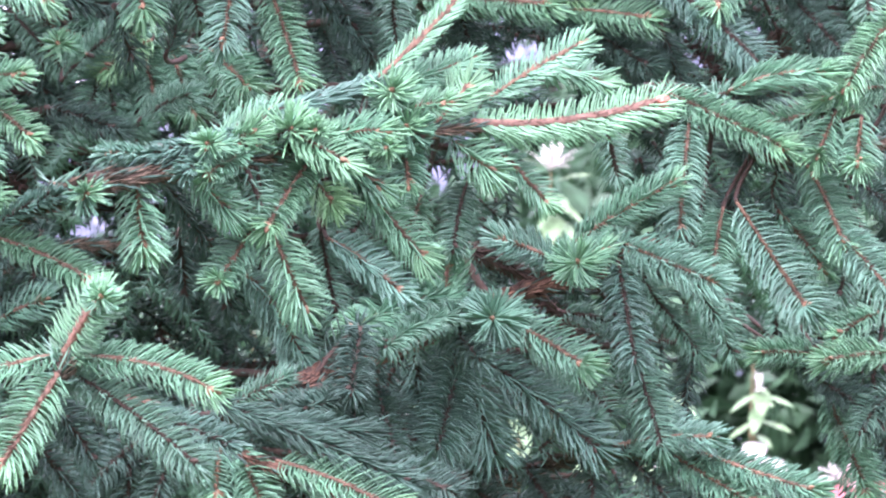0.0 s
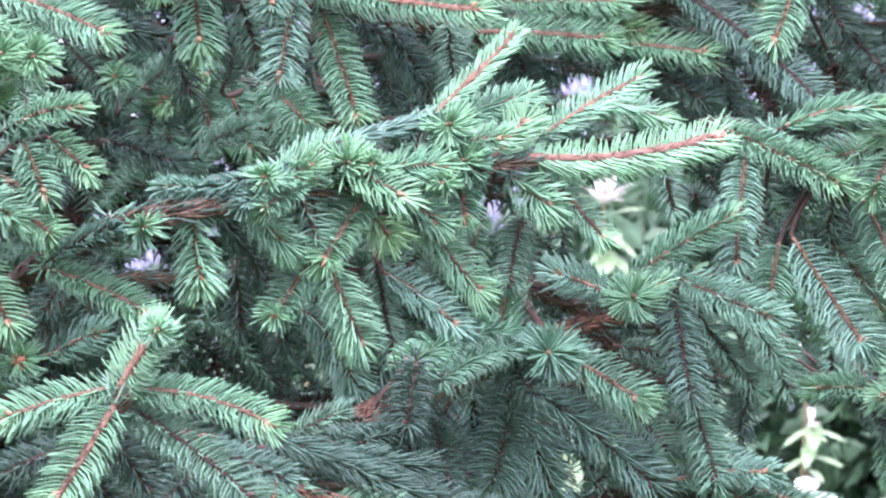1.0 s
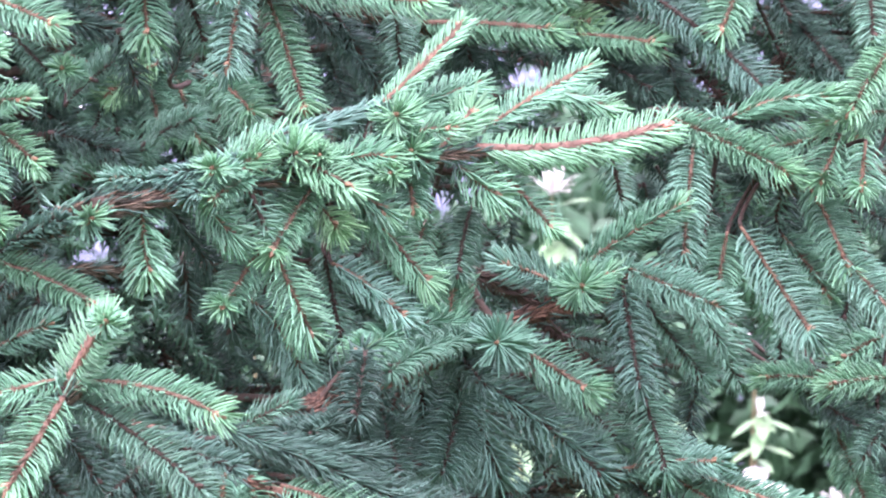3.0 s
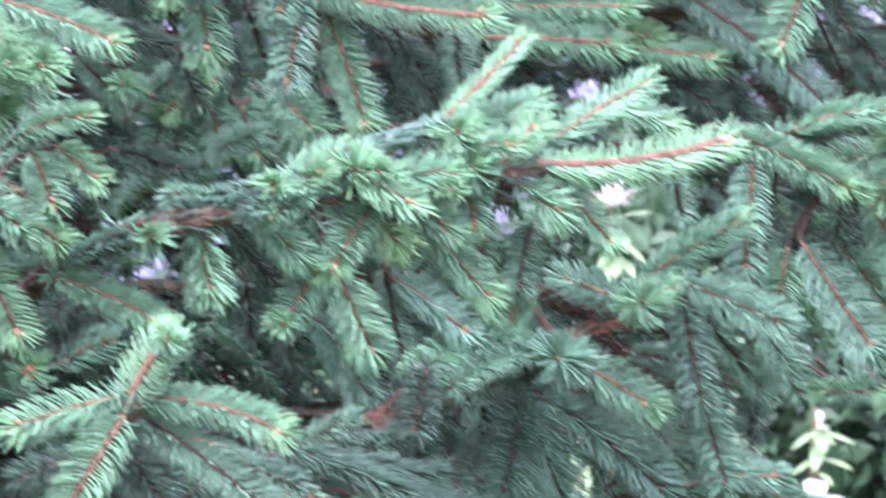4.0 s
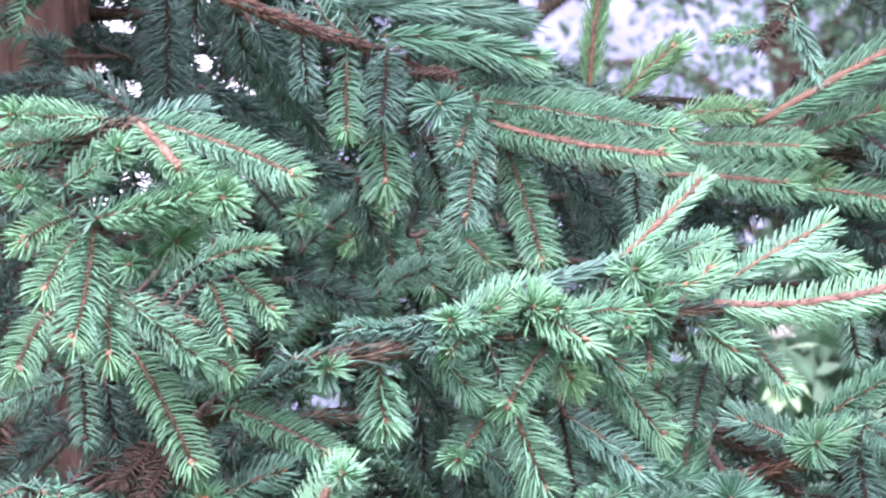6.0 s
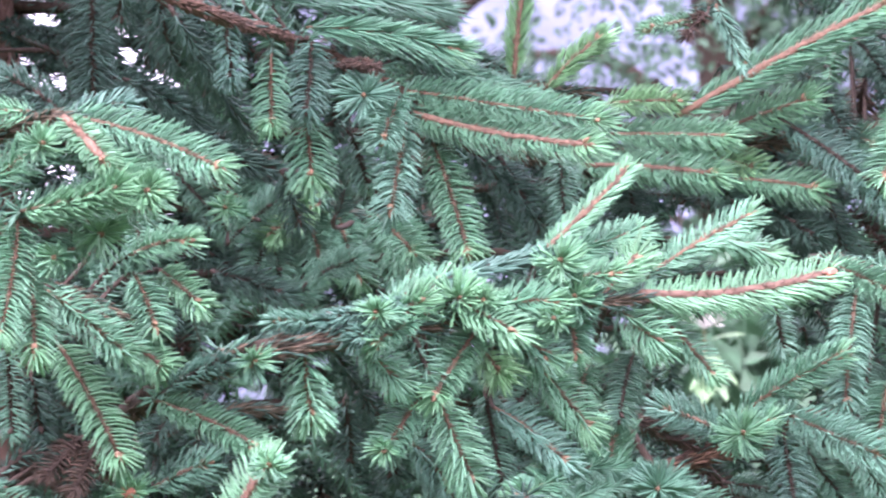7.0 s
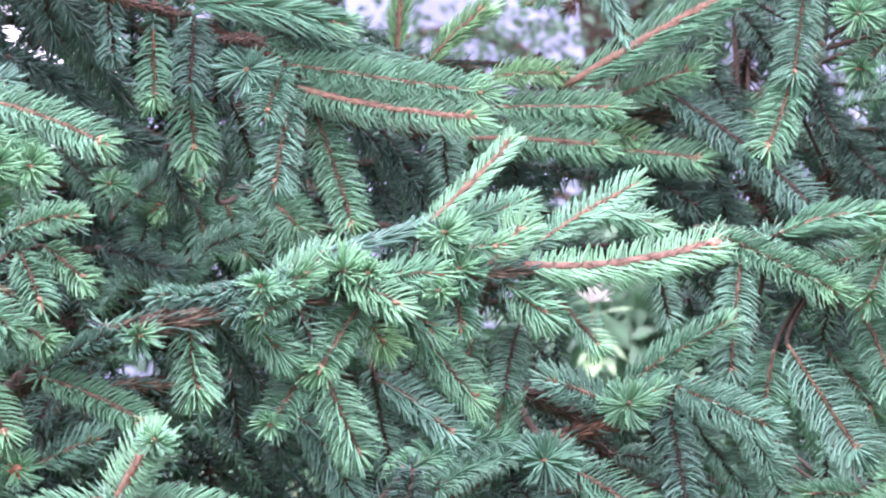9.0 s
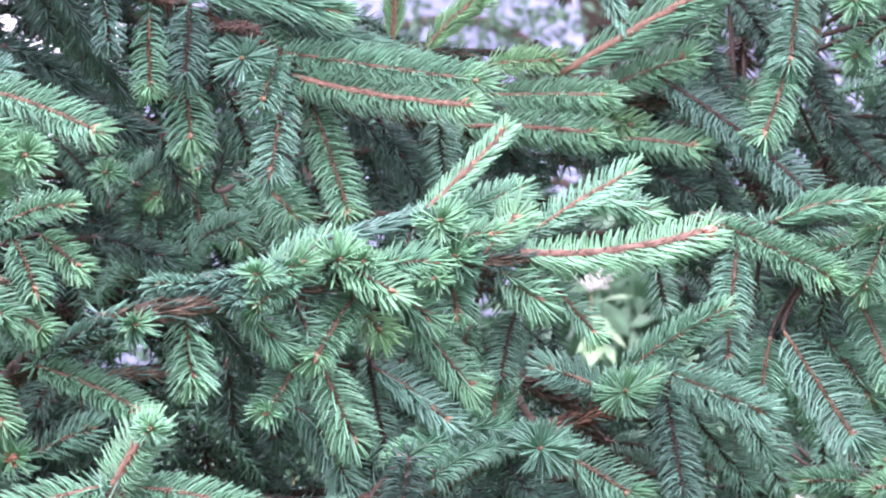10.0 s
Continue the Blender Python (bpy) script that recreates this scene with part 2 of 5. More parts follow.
def shoot(limb, base, tip, n=18, kind="g", bow=3, r=1.55, dens=31, facing=False, bare=None, sweep=80, knob=1.0):
    """A needled shoot from base to tip, on a bare twig from a near limb. n: needle length, bow: rise of its middle, r:
    stem radius (mm); dens: needles to a cm; facing: its end turns to the camera;
    knob: size of the end bud; bare: how far needles close over the outer, camera side of the stem; sweep: degrees from
    stem to needle."""
    global count_of_shoots
    count_of_shoots += 1
    rng = np.random.default_rng(count_of_shoots)
    owner, lp = limb
    old = kind in "ds"
    bare = bare or rng.uniform(0.72, 1.1) + (0.22 if old else 0.0)
    r = r * 1.2 if old else r
    base, tip = np.array(base), np.array(tip)
    axis = tip - base
    long = np.linalg.norm(axis)
    mid = (base + tip) / 2 + np.array([0, 0, bow / 1000]) + rng.normal(0, 0.03, 3) * long
    if facing:
        mid = base * 0.2 + tip * 0.8
        mid[1] = base[1]
    t = np.linspace(0, 1, 14)[:, None]
    path = (1 - t) ** 2 * base + 2 * t * (1 - t) * mid + t**2 * tip
    pile = Pile()
    pile.add(*tube(path, np.linspace(r, r * (0.82 if r >= 2.8 else 0.62), 14) * 0.88 / 1000, 6, rng, 0.12), 0)
    v, f, s = needles(path, int(0.86 * dens * long * 100), n * 1.10 / 1000, rng, 2 if kind in "fgbsy" else 1, spread=(sweep, 62 if sweep > 60 else sweep * 0.85), tip=34 if facing else 20, thick=0.00078, bare=bare, curl=0.52, comb=not old)
    young = np.where(s > 0.88 + 0.11 * rng.random(), 2, 1) if kind in "fg" else np.full(len(s), 1)
    pile.add(v, f, young.tolist())
    v, f, s = needles(path, int(26 * long * 100), (r * 1.9 + 2.3) / 1000, rng, 0, 0.0, (42, 42), 0, 0.0009, bare=2.0)
    pile.add(v, f, 0)
    end = unit(tip - path[-3])
    pile.add(*bud(tip, end, knob * 0.0040 if kind in "fgby" else 0.003, rng), 5)
    for k in range(2 if knob == 1 else 7):
        aside = unit(np.cross(end, rng.normal(0, 1, 3)))
        pile.add(*bud(tip - end * 0.002 + aside * 0.0015, unit(end + aside), 0.0030 * knob, rng), 5)
    # the older twig to a near limb; otherwise it runs straight back, hidden from the camera
    away = np.linalg.norm(lp - base, axis=1) + 0.07 * np.maximum(0, np.arange(len(lp)) / len(lp))
    root = lp[int(np.argmin(away))]
    if np.linalg.norm(base - root) > 0.08:
        root = base + np.array([0.006 * np.sign(root[0] - base[0]), 0.22, 0.004])
    gap = np.linalg.norm(base - root)
    if gap > 0.006:
        c = base - unit(axis) * (gap * 0.3 if gap < 0.05 else 0.006) + np.array([0, gap * (0.1 if gap < 0.05 else 0.5), 0])
        q = (1 - t) ** 2 * root + 2 * t * (1 - t) * c + t**2 * base
        pile.add(*tube(q, np.linspace(r * 1.1, r, 14) / 1000, 6, rng, 0.08), 3)
        if gap < 0.05:
            v, f, s = needles(q, int(9 * gap * 100), n * 0.95 / 1000, rng, 1, 0.2, tip=0, start=0.1)
            pile.add(v, f, 4)
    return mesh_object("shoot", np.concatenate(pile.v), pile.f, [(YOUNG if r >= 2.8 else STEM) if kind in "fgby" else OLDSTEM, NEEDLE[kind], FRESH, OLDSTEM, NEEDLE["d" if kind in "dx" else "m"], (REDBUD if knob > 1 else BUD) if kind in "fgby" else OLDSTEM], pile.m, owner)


main_limb = branch((7.4, 1.8), (-0.3107, 4.718, 1.5738), (-0.2609, 4.620, 1.6015), (-0.2156, 4.575, 1.6193), (-0.1600, 4.617, 1.6303), (-0.1107, 4.667, 1.6397), (-0.0604, 4.718, 1.6567), (-0.0236, 4.742, 1.6533), (0.0284, 4.780, 1.6582))
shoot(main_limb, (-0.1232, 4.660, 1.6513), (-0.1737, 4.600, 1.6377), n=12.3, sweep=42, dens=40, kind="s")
shoot(main_limb, (-0.1105, 4.660, 1.6422), (-0.1432, 4.600, 1.6427), n=15.9, facing=True, kind="f")
shoot(main_limb, (-0.0923, 4.660, 1.6513), (-0.0578, 4.660, 1.6313), n=16.7, kind="f")
shoot(main_limb, (-0.0675, 4.700, 1.6480), (-0.0345, 4.700, 1.6517), n=16.1, kind="g")
shoot(main_limb, (-0.0529, 4.710, 1.6408), (-0.0760, 4.660, 1.6513), n=14.6, facing=True, kind="f")
shoot(main_limb, (-0.0089, 4.750, 1.6522), (-0.0308, 4.700, 1.6407), n=14.0, facing=True, kind="g")
shoot(main_limb, (-0.0311, 4.750, 1.6634), (0.0059, 4.740, 1.6706), n=13.3, kind="f")
shoot(main_limb, (-0.1760, 4.660, 1.6404), (-0.2132, 4.600, 1.6248), n=9.4, sweep=35, kind="d")
shoot(main_limb, (0.0246, 4.776, 1.6577), (0.1507, 4.878, 1.6738), n=18.6, bow=-4, r=4.1, bare=0.42, kind="f", knob=1.4)
shoot(main_limb, (-0.1898, 4.600, 1.6237), (-0.1843, 4.595, 1.5763), n=16.6, kind="f", facing=True)
shoot(main_limb, (-0.2421, 4.590, 1.6175), (-0.2194, 4.565, 1.6110), n=15.7, kind="g", facing=True, dens=45)
shoot(main_limb, (-0.2843, 4.620, 1.5842), (-0.2181, 4.570, 1.5571), n=14.3, kind="g", bow=2)
shoot(main_limb, (-0.1586, 4.632, 1.6285), (-0.1302, 4.648, 1.5978), n=15.8, facing=True)
shoot(main_limb, (-0.1450, 4.659, 1.6385), (-0.1191, 4.654, 1.6498), n=16.8, kind="f", facing=True)
shoot(main_limb, (-0.1021, 4.689, 1.6424), (-0.0921, 4.664, 1.6524), n=21.8, kind="f", facing=True, dens=45)
shoot(main_limb, (-0.0895, 4.702, 1.6451), (-0.0596, 4.715, 1.6328), n=15.1, kind="g")
shoot(main_limb, (-0.0676, 4.711, 1.6372), (-0.0347, 4.723, 1.6158), n=16.2, kind="g")
shoot(main_limb, (-0.0785, 4.700, 1.6352), (-0.1058, 4.645, 1.5902), n=15.1)
shoot(main_limb, (-0.1125, 4.665, 1.5949), (-0.1377, 4.635, 1.5552), n=15.0, kind="g", facing=True)
shoot(main_limb, (-0.1068, 4.658, 1.5931), (-0.0835, 4.674, 1.5376), n=17.9, kind="f", facing=True)
shoot(main_limb, (-0.1229, 4.715, 1.5581), (-0.0869, 4.720, 1.5054), n=17.9, bow=8, kind="b")
shoot(main_limb, (-0.0776, 4.714, 1.6206), (-0.0669, 4.712, 1.6059), n=15.7, kind="y", facing=True, dens=45)
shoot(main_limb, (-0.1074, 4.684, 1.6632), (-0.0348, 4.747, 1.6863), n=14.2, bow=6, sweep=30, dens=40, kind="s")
shoot(main_limb, (-0.0384, 4.740, 1.6847), (0.0145, 4.771, 1.7381), n=10.8, r=2.4, bare=0.6, sweep=58, kind="f")
shoot(main_limb, (-0.0347, 4.744, 1.6615), (-0.0276, 4.717, 1.6780), n=19.6, kind="f", facing=True, dens=45)
shoot(main_limb, (0.0004, 4.766, 1.6562), (0.0216, 4.774, 1.6816), n=16.4, bare=0.53, kind="f", facing=True)
shoot(main_limb, (0.0322, 4.812, 1.6717), (0.0974, 4.837, 1.7113), n=13.6, bare=0.6, kind="f")
shoot(main_limb, (-0.0312, 4.761, 1.6802), (0.0247, 4.807, 1.6994), n=14.4, kind="g")
shoot(main_limb, (-0.0127, 4.767, 1.6412), (-0.0177, 4.727, 1.6549), n=19.6, facing=True, dens=45)
shoot(main_limb, (-0.0208, 4.758, 1.6449), (-0.0173, 4.738, 1.6181), n=14.4)
shoot(main_limb, (0.0116, 4.777, 1.6470), (0.0365, 4.785, 1.6268), n=18.4, kind="f", facing=True)
shoot(main_limb, (0.0360, 4.816, 1.6436), (0.0738, 4.830, 1.6057), n=12.6)
shoot(main_limb, (-0.0515, 4.741, 1.6207), (-0.0089, 4.761, 1.5706), n=16.2)
shoot(main_limb, (0.0230, 4.831, 1.6211), (0.0127, 4.797, 1.5749), n=15.4, kind="m")
shoot(main_limb, (-0.0698, 4.736, 1.5819), (-0.0230, 4.752, 1.5466), n=15.2, kind="b")
shoot(main_limb, (-0.0757, 4.753, 1.5911), (-0.0627, 4.755, 1.5243), n=14.2, kind="m")
shoot(main_limb, (-0.1782, 4.624, 1.6336), (-0.2040, 4.578, 1.6361), n=12.9, sweep=42, dens=36, kind="b")
shoot(main_limb, (-0.1297, 4.697, 1.6450), (-0.1594, 4.655, 1.6367), n=13.0, kind="m")
shoot(main_limb, (0.1163, 4.952, 1.6583), (0.1246, 4.960, 1.6236), n=13.8, kind="m")
shoot(main_limb, (-0.1760, 4.660, 1.6203), (-0.1450, 4.692, 1.5765), n=15.8, kind="d")
shoot(main_limb, (-0.1312, 4.684, 1.6289), (-0.1142, 4.690, 1.5985), n=14.0, kind="g")
shoot(main_limb, (-0.1015, 4.749, 1.5893), (-0.1160, 4.734, 1.5561), n=16.0, kind="m")
shoot(main_limb, (-0.1413, 4.719, 1.5857), (-0.1342, 4.726, 1.5377), n=15.8, kind="d")
shoot(main_limb, (-0.1666, 4.703, 1.5857), (-0.1613, 4.709, 1.5453), n=15.8, kind="d")
shoot(main_limb, (0.0673, 4.901, 1.6998), (0.1140, 4.937, 1.6871), n=15.7, kind="g")
shoot(main_limb, (-0.0352, 4.795, 1.6078), (-0.0537, 4.776, 1.5855), n=15.2, kind="m")
shoot(main_limb, (-0.0090, 4.810, 1.6079), (-0.0165, 4.790, 1.5854), n=15.3, kind="g")
shoot(main_limb, (-0.0534, 4.752, 1.6523), (-0.0712, 4.708, 1.6371), n=15.2, kind="g")
shoot(main_limb, (-0.1332, 4.693, 1.6516), (-0.1042, 4.706, 1.6646), n=14.1, kind="g")

lower_limb = branch((7.0, 3.0), (-0.1343, 4.730, 1.4675), (-0.0925, 4.663, 1.4851), (-0.0677, 4.711, 1.4967), (-0.0314, 4.787, 1.5070), (0.0099, 4.902, 1.5220), (0.0568, 4.985, 1.5413), (0.0957, 4.985, 1.5537), (0.1135, 5.000, 1.5614), (0.1272, 5.000, 1.5731), (0.1675, 5.039, 1.5815), scaly=True)
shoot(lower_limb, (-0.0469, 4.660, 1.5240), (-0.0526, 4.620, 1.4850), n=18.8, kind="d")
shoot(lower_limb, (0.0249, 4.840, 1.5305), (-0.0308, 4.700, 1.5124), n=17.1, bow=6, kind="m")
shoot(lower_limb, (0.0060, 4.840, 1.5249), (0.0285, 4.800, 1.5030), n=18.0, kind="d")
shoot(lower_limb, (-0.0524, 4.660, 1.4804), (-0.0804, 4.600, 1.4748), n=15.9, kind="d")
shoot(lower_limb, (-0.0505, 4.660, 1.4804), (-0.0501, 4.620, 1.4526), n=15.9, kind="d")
shoot(lower_limb, (0.0461, 4.880, 1.5319), (0.0386, 4.800, 1.5289), n=24.0, kind="b", facing=True, dens=40)
shoot(lower_limb, (0.0468, 4.955, 1.5289), (0.1007, 4.945, 1.4955), n=19.0, bare=0.63, kind="g", facing=True)
shoot(lower_limb, (0.0255, 4.945, 1.5379), (-0.0527, 4.693, 1.5228), n=17.5, bow=9, kind="f")
shoot(lower_limb, (0.0069, 4.893, 1.5355), (0.0091, 4.888, 1.5653), n=16.7, kind="f", facing=True)
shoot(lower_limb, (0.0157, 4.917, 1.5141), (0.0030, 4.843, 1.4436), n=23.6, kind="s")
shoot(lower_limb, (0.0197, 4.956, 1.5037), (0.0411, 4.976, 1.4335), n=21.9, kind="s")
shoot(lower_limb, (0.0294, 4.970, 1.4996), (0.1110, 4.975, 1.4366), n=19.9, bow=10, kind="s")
shoot(lower_limb, (0.0879, 4.985, 1.5518), (0.0976, 4.945, 1.5653), n=21.8, kind="f", facing=True, dens=45)
shoot(lower_limb, (0.0843, 5.000, 1.5633), (0.0462, 4.977, 1.5802), n=17.0, kind="b")
shoot(lower_limb, (0.0943, 5.013, 1.5750), (0.1642, 5.000, 1.6191), n=15.0, kind="g")
shoot(lower_limb, (0.1260, 4.985, 1.5673), (0.1366, 4.947, 1.4993), n=17.0, kind="s")
shoot(lower_limb, (0.1307, 4.985, 1.5771), (0.1896, 4.949, 1.5517), n=19.0, kind="b")
shoot(lower_limb, (0.1350, 5.000, 1.5107), (0.1556, 4.975, 1.4393), n=21.0, kind="m")
shoot(lower_limb, (0.0653, 5.039, 1.5060), (0.1217, 5.014, 1.4596), n=19.0, bow=10, kind="m")
shoot(lower_limb, (0.1797, 5.052, 1.5058), (0.1738, 5.052, 1.4585), n=15.0, kind="d")
shoot(lower_limb, (-0.0531, 4.726, 1.4787), (-0.0964, 4.594, 1.4742), n=15.9, kind="d")
shoot(lower_limb, (-0.0518, 4.779, 1.4867), (-0.0533, 4.743, 1.4690), n=19.0, kind="d")
shoot(lower_limb, (-0.1280, 4.660, 1.4760), (-0.0958, 4.650, 1.4923), n=12.3, kind="m")
shoot(lower_limb, (-0.0316, 4.812, 1.5328), (0.0023, 4.895, 1.5431), n=15.5, kind="g")
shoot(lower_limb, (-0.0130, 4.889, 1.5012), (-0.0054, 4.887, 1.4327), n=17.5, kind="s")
shoot(lower_limb, (0.0726, 5.000, 1.5536), (0.1149, 4.974, 1.5732), n=15.0, kind="g")
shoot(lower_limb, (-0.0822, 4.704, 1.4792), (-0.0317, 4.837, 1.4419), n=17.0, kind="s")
shoot(lower_limb, (0.1439, 5.039, 1.5532), (0.1832, 5.039, 1.5021), n=16.0, kind="m")
shoot(lower_limb, (0.0888, 5.039, 1.5296), (0.1278, 5.027, 1.5220), n=14.0, kind="m")
shoot(lower_limb, (0.1631, 5.026, 1.5769), (0.1984, 5.026, 1.5220), n=17.0, kind="m")
shoot(lower_limb, (0.0198, 4.969, 1.5752), (0.0710, 5.026, 1.5533), n=9.9, r=2.6, kind="x")

right_limb = branch((5.5, 2.5), (0.1513, 5.157, 1.6869), (0.1776, 5.103, 1.6808), (0.2088, 5.090, 1.6619), (0.2367, 5.090, 1.6381), (0.2651, 5.103, 1.6362), (0.3098, 5.116, 1.6443), (0.3704, 5.183, 1.6449))
shoot(right_limb, (0.2037, 5.061, 1.6825), (0.2669, 5.024, 1.6952), n=19.3, bow=10, sweep=50, kind="g")
shoot(right_limb, (0.1627, 5.076, 1.6827), (0.2408, 5.027, 1.6444), n=17.3, kind="g")
shoot(right_limb, (0.1781, 5.061, 1.6616), (0.1699, 5.019, 1.5878), n=16.2, kind="b")
shoot(right_limb, (0.2109, 5.061, 1.6063), (0.2581, 5.045, 1.5335), n=21.3, bare=0.53, kind="b", facing=True)
shoot(right_limb, (0.2598, 5.076, 1.6340), (0.2847, 5.041, 1.5768), n=18.3, bare=0.53, kind="g")
shoot(right_limb, (0.2818, 5.045, 1.5847), (0.3209, 5.009, 1.5360), n=19.3, kind="b")
shoot(right_limb, (0.2799, 5.045, 1.6692), (0.2666, 5.033, 1.6389), n=17.3, kind="g", facing=True)
shoot(right_limb, (0.2975, 5.045, 1.6654), (0.2937, 5.033, 1.6338), n=17.3, kind="f", facing=True)
shoot(right_limb, (0.2796, 5.076, 1.6709), (0.2291, 5.056, 1.6607), n=17.3, kind="f", facing=True)
shoot(right_limb, (0.2023, 5.076, 1.6023), (0.1943, 5.050, 1.5579), n=16.2, kind="g")
shoot(right_limb, (0.1903, 5.103, 1.6163), (0.1807, 5.079, 1.5746), n=15.2, kind="m")
shoot(right_limb, (0.2465, 5.130, 1.6324), (0.2419, 5.117, 1.5884), n=17.3, kind="d")
shoot(right_limb, (0.3281, 5.061, 1.7425), (0.2852, 5.022, 1.6858), n=16.2, kind="f")
shoot(right_limb, (0.3002, 5.090, 1.7989), (0.3029, 5.057, 1.7385), n=17.3, kind="m")
shoot(right_limb, (0.3231, 5.076, 1.6875), (0.2742, 5.049, 1.6792), n=17.3, kind="g")
shoot(right_limb, (0.2174, 5.103, 1.6243), (0.2014, 5.103, 1.5884), n=16.2, kind="d")
shoot(right_limb, (0.2930, 5.103, 1.6243), (0.3312, 5.077, 1.5925), n=18.3, kind="d")
shoot(right_limb, (0.2578, 5.116, 1.6763), (0.2174, 5.104, 1.6442), n=16.2, kind="d")
shoot(right_limb, (0.3018, 5.116, 1.5845), (0.2851, 5.104, 1.5407), n=16.2, kind="m")
shoot(right_limb, (0.2419, 5.116, 1.6004), (0.2731, 5.104, 1.5606), n=17.3, kind="g")

rightlow_limb = branch((4.5, 2.0), (0.3864, 5.407, 1.4823), (0.3396, 5.335, 1.4922), (0.2956, 5.292, 1.4972), (0.2543, 5.292, 1.4930))
shoot(rightlow_limb, (0.2873, 5.292, 1.4930), (0.2365, 5.263, 1.4969), n=14.7, kind="g")
shoot(rightlow_limb, (0.2585, 5.292, 1.4910), (0.3275, 5.241, 1.4430), n=18.9, kind="d")
shoot(rightlow_limb, (0.3309, 5.263, 1.4978), (0.2843, 5.237, 1.4921), n=16.8, kind="f")
shoot(rightlow_limb, (0.1908, 5.306, 1.5383), (0.2180, 5.293, 1.4951), n=16.8, kind="m")
shoot(rightlow_limb, (0.2508, 5.306, 1.5301), (0.2476, 5.306, 1.4948), n=12.6, kind="m")
shoot(rightlow_limb, (0.2873, 5.292, 1.4642), (0.3138, 5.264, 1.3951), n=17.9, kind="g")
shoot(rightlow_limb, (0.3351, 5.263, 1.4691), (0.3091, 5.241, 1.4410), n=17.9, kind="m")
shoot(rightlow_limb, (0.2142, 5.321, 1.5340), (0.2267, 5.321, 1.4967), n=15.8, kind="m")
shoot(rightlow_limb, (0.2640, 5.321, 1.5257), (0.2889, 5.321, 1.4967), n=15.8, kind="m")
shoot(rightlow_limb, (0.3254, 5.306, 1.5259), (0.2957, 5.293, 1.5096), n=16.8, kind="g")
shoot(rightlow_limb, (0.3221, 5.321, 1.4759), (0.3337, 5.307, 1.4099), n=17.9, kind="d")

bottom_limb = branch((5.0, 2.0), (0.0362, 5.104, 1.4062), (0.0674, 5.052, 1.4200), (0.1018, 5.000, 1.4335), (0.1369, 5.000, 1.4355), (0.1759, 5.000, 1.4316), (0.2182, 4.985, 1.4184))
shoot(bottom_limb, (0.1174, 5.000, 1.4355), (0.1901, 4.963, 1.4444), n=15.0, bow=8, kind="b")
shoot(bottom_limb, (0.1832, 4.985, 1.4340), (0.2590, 4.947, 1.4090), n=16.0, kind="g")
shoot(bottom_limb, (0.1060, 5.013, 1.4370), (0.1094, 4.991, 1.3987), n=17.0, kind="d")
shoot(bottom_limb, (0.1294, 5.013, 1.4350), (0.1599, 4.988, 1.4028), n=17.0, kind="d")
shoot(bottom_limb, (0.0631, 5.026, 1.4209), (0.0901, 5.001, 1.3827), n=18.0, kind="d")
shoot(bottom_limb, (0.0512, 5.013, 1.4214), (-0.0035, 4.982, 1.4108), n=20.0, kind="d")
shoot(bottom_limb, (0.2038, 5.013, 1.4213), (0.2108, 4.993, 1.3870), n=17.0, kind="m")
shoot(bottom_limb, (0.2396, 5.026, 1.4130), (0.2774, 5.001, 1.3827), n=16.0, kind="m")
shoot(bottom_limb, (0.0745, 5.000, 1.4374), (0.1093, 4.987, 1.4573), n=17.0, kind="m")
shoot(bottom_limb, (0.1603, 5.000, 1.4335), (0.2172, 4.963, 1.3999), n=18.0, kind="g")
shoot(bottom_limb, (0.1415, 5.026, 1.4562), (0.1761, 5.006, 1.4450), n=17.0, kind="b")
shoot(bottom_limb, (0.0199, 5.013, 1.4135), (0.0510, 4.990, 1.3871), n=20.0, kind="d")
shoot(bottom_limb, (-0.0133, 5.013, 1.4182), (0.0167, 4.989, 1.4144), n=10.0, dens=24, kind="x")

leftfront_limb = branch((4.5, 2.5), (-0.2807, 4.421, 1.4210), (-0.2620, 4.397, 1.4563), (-0.2419, 4.373, 1.4826), (-0.2225, 4.361, 1.5078))
shoot(leftfront_limb, (-0.2240, 4.370, 1.5095), (-0.2011, 4.352, 1.5463), n=17.0, kind="f", r=3.2, bow=0, bare=0.55, sweep=108, dens=46)
shoot(leftfront_limb, (-0.2197, 4.373, 1.5116), (-0.1324, 4.330, 1.4933), n=16.0, bow=10, kind="g")
shoot(leftfront_limb, (-0.2283, 4.373, 1.5133), (-0.2901, 4.353, 1.4957), n=16.0, kind="g")
shoot(leftfront_limb, (-0.2266, 4.361, 1.5016), (-0.2574, 4.330, 1.4483), n=18.0, r=2.6, bare=0.58, kind="g")
shoot(leftfront_limb, (-0.2203, 4.385, 1.5018), (-0.1431, 4.345, 1.4478), n=20.0, bow=12, kind="m")
shoot(leftfront_limb, (-0.2387, 4.409, 1.4903), (-0.2078, 4.409, 1.4490), n=16.0, kind="d")
shoot(leftfront_limb, (-0.2580, 4.444, 1.4686), (-0.2198, 4.444, 1.4270), n=16.0, kind="d")
shoot(leftfront_limb, (-0.2497, 4.421, 1.4762), (-0.2898, 4.401, 1.4630), n=16.0, kind="d")

